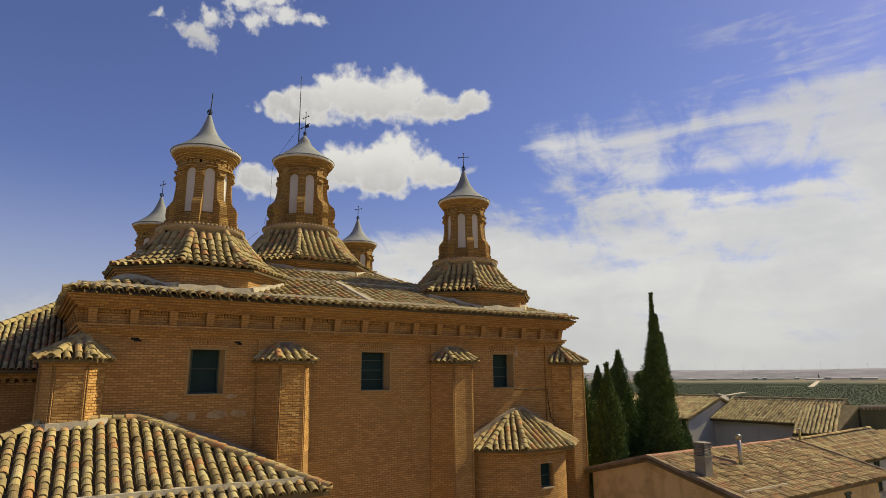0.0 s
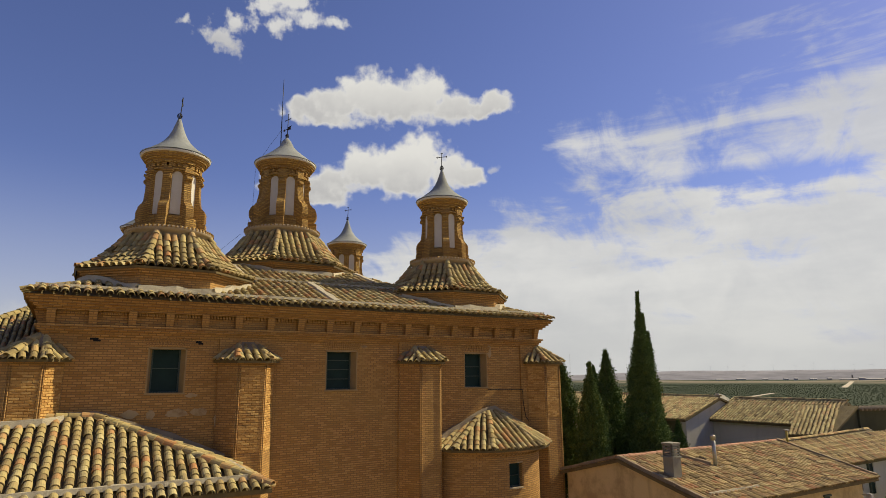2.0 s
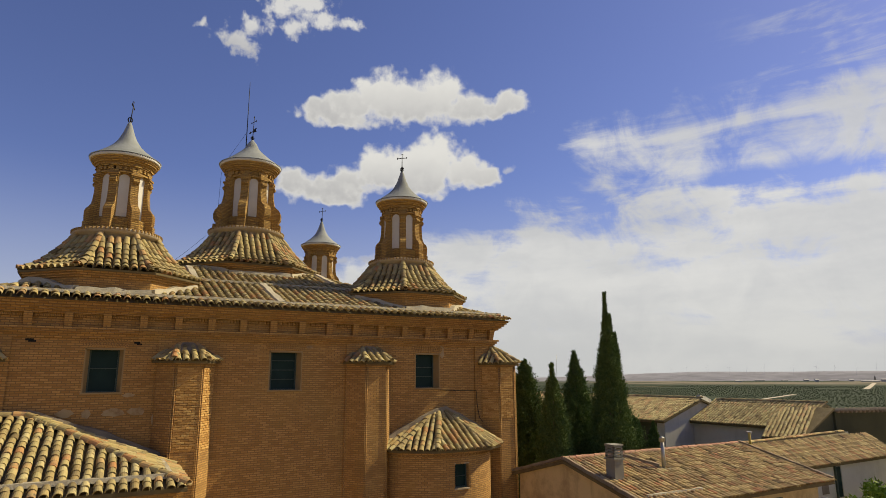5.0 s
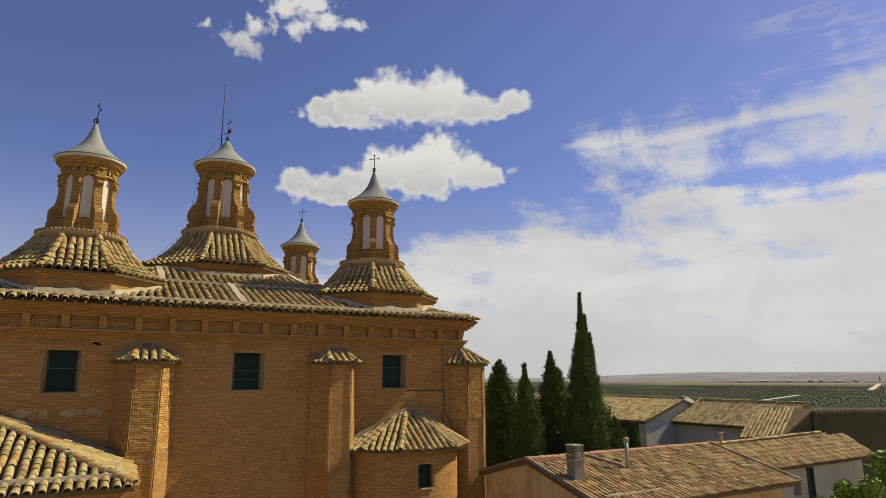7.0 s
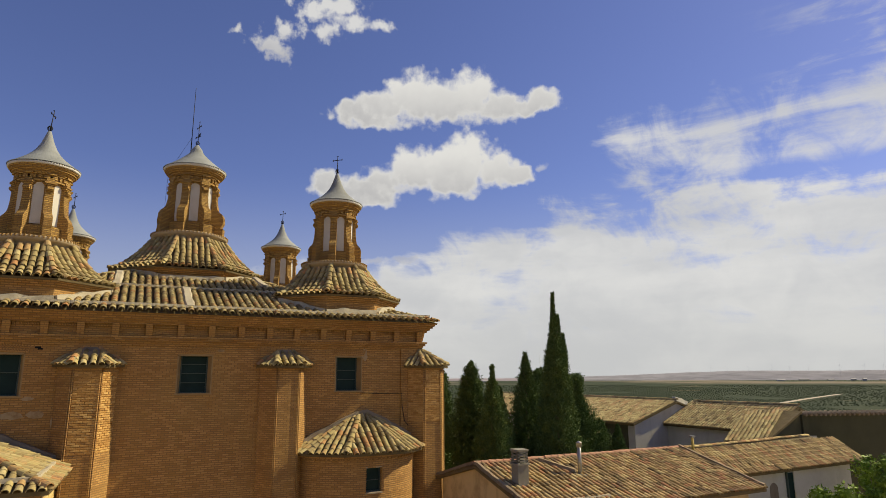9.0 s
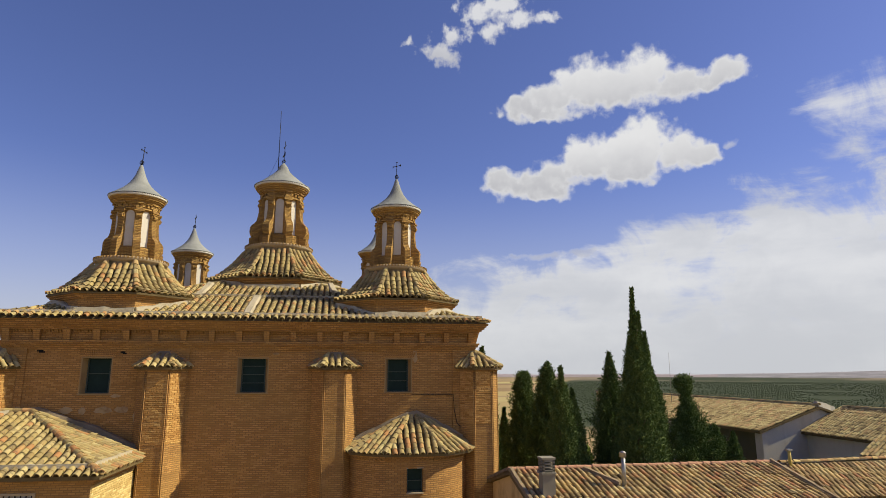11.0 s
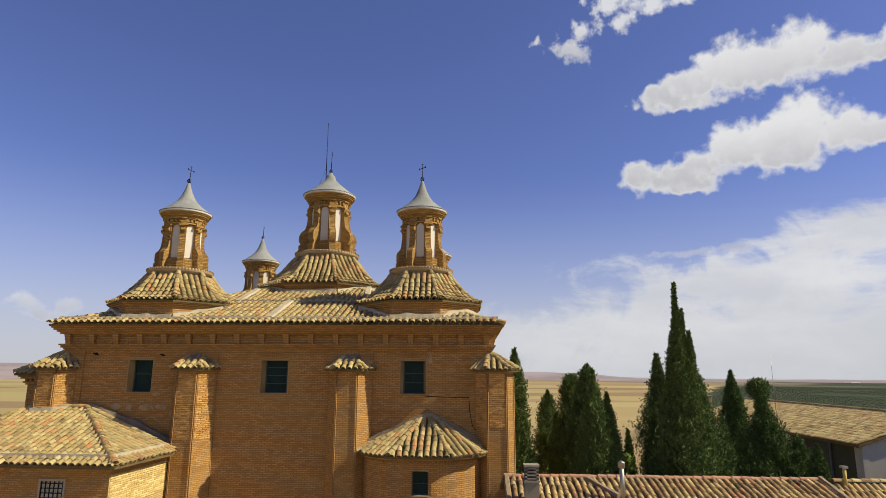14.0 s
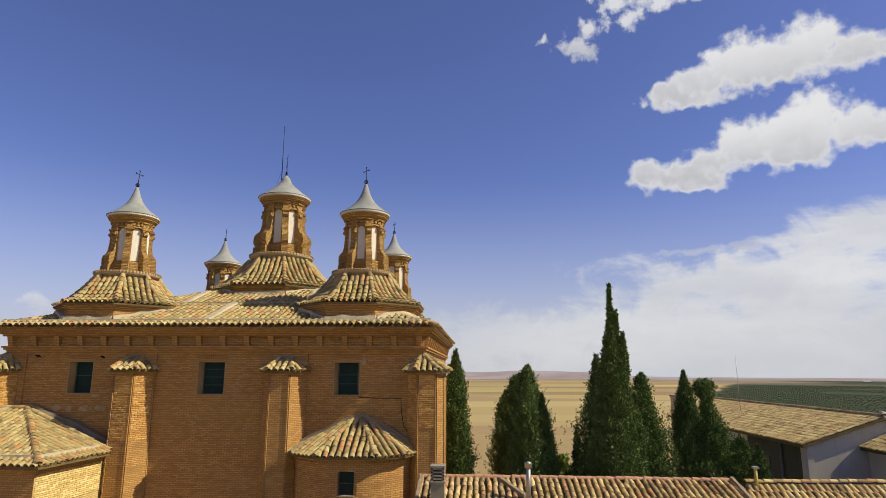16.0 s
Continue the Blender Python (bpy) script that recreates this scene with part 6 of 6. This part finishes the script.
def build_rod():
    ob = thing("lightning_rod", "thin lightning rod beside the middle lantern", "lightning rod")
    m = Mesh()
    m.tube([(8.69, 24.10, 19.5), (8.69, 24.10, 22.85)], [0.024, 0.012], 6)
    part("rod", m, M_IRON, ob)
    w = thing("lightning_cable", "thin sagging conductor cable over the roofs", "cable")
    m = Mesh()
    m.tube([(8.69, 24.10, 20.45), (8.3, 24.5, 19.75), (7.92, 24.92, 19.0), (7.88, 24.96, 18.6), (7.86, 24.98, 17.2), (7.72, 25.2, 16.2)], 0.006, 5)
    part("wire", m, M_CABLE, w)
    m = Mesh()
    m.tube([(7.5, 25.3, 15.9), (6.7, 25.9, 15.1), (6.0, 26.5, 14.5), (5.3, 27.1, 13.9)], 0.006, 5)
    part("wire", m, M_CABLE, w)
    w = thing("wall_cable", "black cable stapled along the church wall", "cable")
    m = Mesh()
    m.tube([(14.42, 17.02, 9.40), (15.0, 17.02, 9.38), (15.93, 16.98, 9.37), (15.95, 16.98, 8.9), (16.05, 16.98, 8.4), (16.5, 16.93, 7.9), (16.7, 16.9, 7.66)], 0.013, 5)
    part("wire", m, M_CABLE, w)
    mast = thing("rod_antenna", "thin rod antenna standing on the barn roof", "antenna")
    m = Mesh()
    m.tube([(34.75, 34.7, 7.9), (34.6, 34.4, 11.45)], [0.018, 0.010], 6)
    part("pole", m, M_STEEL, mast)


build_rod()


# ---- marks on the church wall ----
def slab(name, x, y, z, w, h, mat, parent, seed, thick=0.012, label=""):
    """A thin patch with a ragged outline on a wall that faces -y."""
    rng = random.Random(seed)
    n = 14
    pts = [(x + w / 2 * math.cos(2 * math.pi * i / n) * rng.uniform(0.7, 1.1), z + h / 2 * math.sin(2 * math.pi * i / n) * rng.uniform(0.7, 1.1)) for i in range(n)]
    m = Mesh()
    m.face([(a, y - thick, b) for a, b in pts])
    for (a, b), (p, q) in zip(pts, pts[1:] + pts[:1]):
        m.face(((a, y - thick, b), (p, y - thick, q), (p, y + 0.01, q), (a, y + 0.01, b)))
    return part(name, m, mat, parent, label)


for i, (x, z, w, h) in enumerate([(3.14, 8.95, 0.44, 0.26), (3.63, 8.93, 0.24, 0.28), (4.25, 8.95, 0.62, 0.24), (4.84, 8.97, 0.50, 0.22), (4.60, 9.40, 0.34, 0.12), (14.52, 10.74, 0.22, 0.46), (9.66, 10.80, 0.22, 0.10), (2.2, 8.85, 0.4, 0.2)]):
    slab("mortar_patch", x, WY0 + 0.06, z, w, h, M_PATCH, church, 500 + i, label="pale mortar patch")
slab("mortar_patch", 5.30, WY0 - 0.01, 8.72, 0.20, 0.36, M_PATCH, church, 520, label="pale mortar patch")


def putlog(x, y, z, w, h, parent):
    m = Mesh()
    # no recess: slabs just proud of the wall, black for the hole's shade
    m.box(x - w / 2, x + w / 2, y - 0.003, y + 0.05, z - h / 2, z + h / 2)
    m.box(x - w / 2 + 0.07, x + w / 2 + 0.05, y - 0.003, y + 0.05, z - h / 2 - 0.035, z - h / 2 + 0.01)
    part("putlog_hole", m, M_HOLE_SHADE, parent, "small scaffold hole, its shade painted as a black slab")


putlog(2.17, WY0 + 0.06, 10.86, 0.19, 0.055, church)
putlog(4.69, WY0 + 0.06, 10.83, 0.15, 0.06, church)


# ---- groves, road and far things on the plain ----
def olive_build(k):
    r = k.add("ShaderNodeNewGeometry").outputs["Random Per Island"]
    return k.ramp(r, [(0.0, (0.050, 0.068, 0.036)), (0.5, (0.058, 0.078, 0.041)), (1.0, (0.070, 0.088, 0.048))]), None, {"spec": 0.1}


M_OLIVE = material("olive_foliage", olive_build, 0.9)


ROADS = [([(880, 655), (1110, 770), (1310, 850), (1640, 970)], 13), ([(2250, 1090), (2700, 1290), (3300, 1560)], 18)]


def by_road(x, y, reach=16.0):
    for pts, _ in ROADS:
        for (a, b), (p, q) in zip(pts, pts[1:]):
            t = min(max(((x - a) * (p - a) + (y - b) * (q - b)) / ((p - a) ** 2 + (q - b) ** 2), 0.0), 1.0)
            if math.hypot(x - a - t * (p - a), y - b - t * (q - b)) < reach:
                return True
    return False


def build_groves():
    rng = np.random.RandomState(5)
    phi = (1 + 5 ** 0.5) / 2
    ico = np.array([(-1, phi, 0), (1, phi, 0), (-1, -phi, 0), (1, -phi, 0), (0, -1, phi), (0, 1, phi), (0, -1, -phi), (0, 1, -phi), (phi, 0, -1), (phi, 0, 1), (-phi, 0, -1), (-phi, 0, 1)]) / 1.9
    tri = np.array([(0, 11, 5), (0, 5, 1), (0, 1, 7), (0, 7, 10), (0, 10, 11), (1, 5, 9), (5, 11, 4), (11, 10, 2), (10, 7, 6), (7, 1, 8),
                    (3, 9, 4), (3, 4, 2), (3, 2, 6), (3, 6, 8), (3, 8, 9), (4, 9, 5), (2, 4, 11), (6, 2, 10), (8, 6, 7), (9, 8, 1)])
    spots = []
    r = 230.0
    while r < 3000:
        gap = 4.6 + r * 0.0037
        for a in np.arange(12.0, 86.0, math.degrees(gap / r)):
            q = r + rng.uniform(-0.35, 0.35) * gap
            aa = radians(a + rng.uniform(-0.3, 0.3) * math.degrees(gap / r))
            x, y = 10 + q * math.sin(aa), q * math.cos(aa)
            thin = noise.noise(Vector((x * 0.0042, y * 0.0042, 0)))
            if a - q * 0.0016 < 17.5 + 2 * thin or thin > 0.42 or rng.rand() < 0.2 or by_road(x, y):
                continue
            spots.append((x, y, ground_height(x, y), (1.2 + q * 0.0003) * rng.uniform(0.55, 1.3)))
        r += gap
    octa = np.array([(1, 0, 0), (-1, 0, 0), (0, 1, 0), (0, -1, 0), (0, 0, 1), (0, 0, -1)]) * 1.05
    sides = np.array([(0, 2, 4), (2, 1, 4), (1, 3, 4), (3, 0, 4), (2, 0, 5), (1, 2, 5), (3, 1, 5), (0, 3, 5)])
    every = np.array(spots)
    away = np.hypot(every[:, 0], every[:, 1]) > 900
    co, index, start = [], [], 0
    for s, base, faces in ((every[~away], ico, tri), (every[away], octa, sides)):
        n, nv = len(s), len(base)
        jig = 1 + rng.uniform(-0.28, 0.28, (n, nv, 1))
        v = base[None] * jig * s[:, None, 3:4] * np.array([1.15, 1.15, 0.55]) + s[:, None, :3]
        v[:, :, 2] += s[:, None, 3] * 0.3
        co.append(v.reshape(-1))
        index.append((faces[None] + nv * np.arange(n)[:, None, None]).reshape(-1) + start)
        start += n * nv
    co, f = np.concatenate(co), np.concatenate(index)
    me = bpy.data.meshes.new("olive_grove")
    me.vertices.add(start)
    me.vertices.foreach_set("co", co)
    me.loops.add(len(f))
    me.loops.foreach_set("vertex_index", f)
    me.polygons.add(len(f) // 3)
    me.polygons.foreach_set("loop_start", np.arange(len(f) // 3) * 3)
    me.update(calc_edges=True)
    me.materials.append(M_OLIVE)
    tagged(new("olive_grove", me), "dark green olive groves covering the plain", "grove", kind="stuff")


build_groves()

M_DUST = material("pale_dirt_road", plaster((0.50, 0.43, 0.32), (0.38, 0.31, 0.22), 0.05, 0.05))


def build_road(points, width):
    m = Mesh()
    pts = [Vector((x, y, ground_height(x, y) + 1.2)) for x, y in points]
    fine = [p.lerp(q, k / 6) for p, q in zip(pts, pts[1:]) for k in range(6)] + [pts[-1]]
    for p, q in zip(fine, fine[1:]):
        s = (q - p).cross(Vector((0, 0, 1))).normalized() * width / 2
        m.face((p - s, p + s, q + s, q - s))
    thing("road", "pale dirt road through the olive groves", "road", kind="structure", mesh=m, mat=M_DUST)


for pts, wide in ROADS:
    build_road(pts, wide)

M_SHED = material("white_sheet_metal", plain((0.46, 0.43, 0.40), 0.2))


def far_shed(a, d, w, h):
    x, y = 10 + d * math.sin(radians(a)), d * math.cos(radians(a))
    ob = thing("warehouse", "long white warehouse far off on the plain", "warehouse", "far warehouses")
    z = ground_height(x, y)
    m = Mesh()
    m.prism([(-w / 2, -15), (w / 2, -15), (w / 2, 15), (-w / 2, 15)], 0, h)
    part("wall", m, M_SHED, ob)
    m = Mesh()
    m.prism([(-w / 2 - 1, -16), (w / 2 + 1, -16), (w / 2 + 1, 16), (-w / 2 - 1, 16)], h, h + 4, top=[(-w / 2 - 1, -0.5), (w / 2 + 1, -0.5), (w / 2 + 1, 0.5), (-w / 2 - 1, 0.5)])
    part("roof", m, M_SHED, ob)
    ob.matrix_basis = pose(x, y, z, 0, 0, -a + 8)


for a, w, h in ((55.3, 34, 5), (56.9, 44, 6), (58.7, 26, 5), (60.2, 20, 8), (60.9, 14, 10), (62.1, 30, 5), (63.2, 18, 8), (64.4, 70, 5), (65.3, 24, 12), (66.0, 80, 6), (67.1, 40, 11), (68.0, 60, 8), (69.3, 30, 10), (70.4, 50, 7), (30.8, 30, 6)):
    far_shed(a, 4200 + 90 * math.sin(a * 7) if a > 40 else 3900, w * 1.2, h)


def far_tower(a, d):
    ob = thing("bell_tower", "slim dark bell tower of a far village", "tower")
    m = Mesh()
    m.prism([(-4, -4), (4, -4), (4, 4), (-4, 4)], -6, 22)
    part("shaft", m, M_CHIMNEY, ob)
    m = Mesh()
    m.prism([(-4.4, -4.4), (4.4, -4.4), (4.4, 4.4), (-4.4, 4.4)], 22, 32, top=[(-0.4, -0.4), (0.4, -0.4), (0.4, 0.4), (-0.4, 0.4)])
    part("spire", m, M_CHIMNEY, ob)
    x, y = 10 + d * math.sin(radians(a)), d * math.cos(radians(a))
    ob.matrix_basis = pose(x, y, ground_height(x, y), 0, 0, -a)


far_tower(64.7, 4150)


M_PALE = material("pale_turbine_paint", plain((0.60, 0.61, 0.64), 0.2))


def turbine():
    ob = thing("wind_turbine", "slender pale grey wind turbine on the skyline", "wind turbine", "wind turbines on the skyline")
    m = Mesh()
    m.tube([(0, 0, -14), (0, 0, 46)], [0.50, 0.30], 8)
    part("tower", m, M_PALE, ob)
    m = Mesh()
    m.box(-0.6, 0.6, -1.6, 1.6, 45.6, 47.0)
    part("nacelle", m, M_PALE, ob)
    for k in range(3):
        t = radians(20 + 120 * k)
        m = Mesh()
        m.tube([(0, -2.6, 46.4), (10 * math.sin(t), -2.6, 46.4 + 10 * math.cos(t)), (19 * math.sin(t), -2.6, 46.4 + 19 * math.cos(t))], [0.22, 0.2, 0.08], 5)
        part("blade", m, M_PALE, ob)
    return ob


first = turbine()
for i, a in enumerate((50.1, 51.4, 53.0, 54.7, 56.0, 57.3, 59.4, 61.0, 62.2, 63.6, 64.9, 66.1, 68.0, 69.2)):
    d = 4480 + 30 * (i % 3)
    m4 = pose(10 + d * math.sin(radians(a)), d * math.cos(radians(a)), 14, 0, 0, -a)
    if i:
        copy_thing(first, m4)
    else:
        first.matrix_basis = m4


# ---- details on the houses ----
def build_details():
    h2 = bpy.data.objects["second_house"]
    for nm, x0, x1, z0, z1 in (("window", 30.41, 30.78, 5.0, 6.18),):
        w = new(nm)
        w.parent = h2
        m = Mesh()
        m.box(x0, x1, 12.52, 12.56, z0, z1)
        part("pane", m, M_GLASS, w)
        m = Mesh()
        m.box(x0 - 0.06, x0, 12.47, 12.56, z0, z1 + 0.05)
        part("frame", m, M_FRAME, w)
        m = Mesh()
        m.box(x1, x1 + 0.30, 12.49, 12.56, z0, z1 + 0.08)
        part("shutter", m, M_WHITEWASH, w)
    n = Mesh()
    pts = [(29.36, 5.2), (29.83, 5.2)] + [(29.595 + 0.235 * math.cos(math.pi * i / 10), 5.62 + 0.26 * math.sin(math.pi * i / 10)) for i in range(11)]
    n.face([(a, 12.535, b) for a, b in pts])
    for (a, b), (p, q) in zip(pts, pts[1:] + pts[:1]):
        n.face(((a, 12.535, b), (p, 12.535, q), (p, 12.56, q), (a, 12.56, b)))
    part("niche", n, M_GREY_MORTAR, h2, "small arched niche")
    h1 = bpy.data.objects["house"]
    w = new("window")
    w.parent = h1
    m = Mesh()
    m.box(23.02, 23.32, 10.47, 10.52, 5.35, 5.95)
    part("pane", m, M_GLASS, w)
    m = Mesh()
    m.box(22.96, 23.38, 10.44, 10.52, 5.95, 6.01)
    part("frame", m, M_FRAME, w)
    fl = thing("floodlight", "small white floodlight on the house corner", "lamp")
    m = Mesh()
    m.prism([(25.35, 10.18), (25.55, 10.18), (25.55, 10.34), (25.35, 10.34)], 5.72, 5.84)
    part("housing", m, M_SHED, fl)
    m = Mesh()
    m.tube([(25.45, 10.34, 5.78), (25.45, 10.52, 5.78)], 0.02, 6)
    part("bracket", m, M_STEEL, fl)
    ch = new("chimney")
    ch.parent = bpy.data.objects["barn"]
    m = Mesh()
    m.box(33.12, 33.86, 42.6, 43.4, 0, 8.6)
    part("shaft", m, M_OCHRE, ch)
    m = Mesh()
    m.box(33.05, 33.93, 42.52, 43.48, 8.6, 8.72)
    part("cap", m, M_CHIMNEY, ch)


build_details()


# ---- green garden trees ----
def fresh_build(k):
    r = k.add("ShaderNodeNewGeometry").outputs["Random Per Island"]
    return k.ramp(r, [(0.0, (0.09, 0.15, 0.016)), (0.5, (0.18, 0.27, 0.032)), (1.0, (0.28, 0.37, 0.06))]), None, {"spec": 0.12}


M_FRESH = material("fresh_green_leaves", fresh_build, 0.55)


def garden_tree(x, y, top, radius, seed, leaves, label="bright green leafy tree in front of the pale house"):
    rng = random.Random(seed)
    t = thing("garden_tree", label, "tree", "garden trees by the pale house" if leaves != 3200 else "")
    m = Mesh()
    m.tube([(x, y, -0.2), (x + 0.1, y, top * 0.5)], [0.16, 0.10], 8)
    clumps = []
    for i in range(16):
        a, h = i * 2.4, (i + 0.5) / 16
        rr = radius * rng.uniform(0.25, 0.85) * (1 - 0.5 * h)
        p = Vector((x + rr * math.cos(a), y + rr * math.sin(a), top * 0.52 + (top * 0.42) * h))
        clumps.append((p, radius * rng.uniform(0.25, 0.42)))
        m.tube([(x + 0.1, y, top * 0.48), p], [0.06, 0.015], 5)
    part("trunk", m, M_BARK, t)
    V, F = [], []
    for i in range(leaves):
        p, r = clumps[i % 16]
        d = Vector((rng.gauss(0, 1), rng.gauss(0, 1), rng.gauss(0, 0.8))).normalized()
        c = p + d * r * rng.random() ** 0.4
        u = Vector((rng.gauss(0, 1), rng.gauss(0, 1), rng.gauss(0, 1))).normalized() * rng.uniform(0.07, 0.13)
        w = u.cross(d).normalized() * rng.uniform(0.03, 0.05)
        k = len(V)
        V += [c - u, c + w, c + u, c - w]
        F += [(k, k + 1, k + 2, k + 3)]
    me = bpy.data.meshes.new("crown")
    me.from_pydata([tuple(v) for v in V], [], F)
    me.materials.append(M_FRESH)
    ob = new("crown", me)
    ob.parent = t


garden_tree(29.9, 10.4, 6.25, 1.5, 601, 5200)
garden_tree(33.2, 10.4, 7.1, 1.6, 602, 5200)
garden_tree(27.4, 10.2, 5.95, 1.0, 603, 3000)
garden_tree(21.9, 19.6, 7.6, 0.95, 604, 3200, "light olive-green bushy tree among the cypresses")
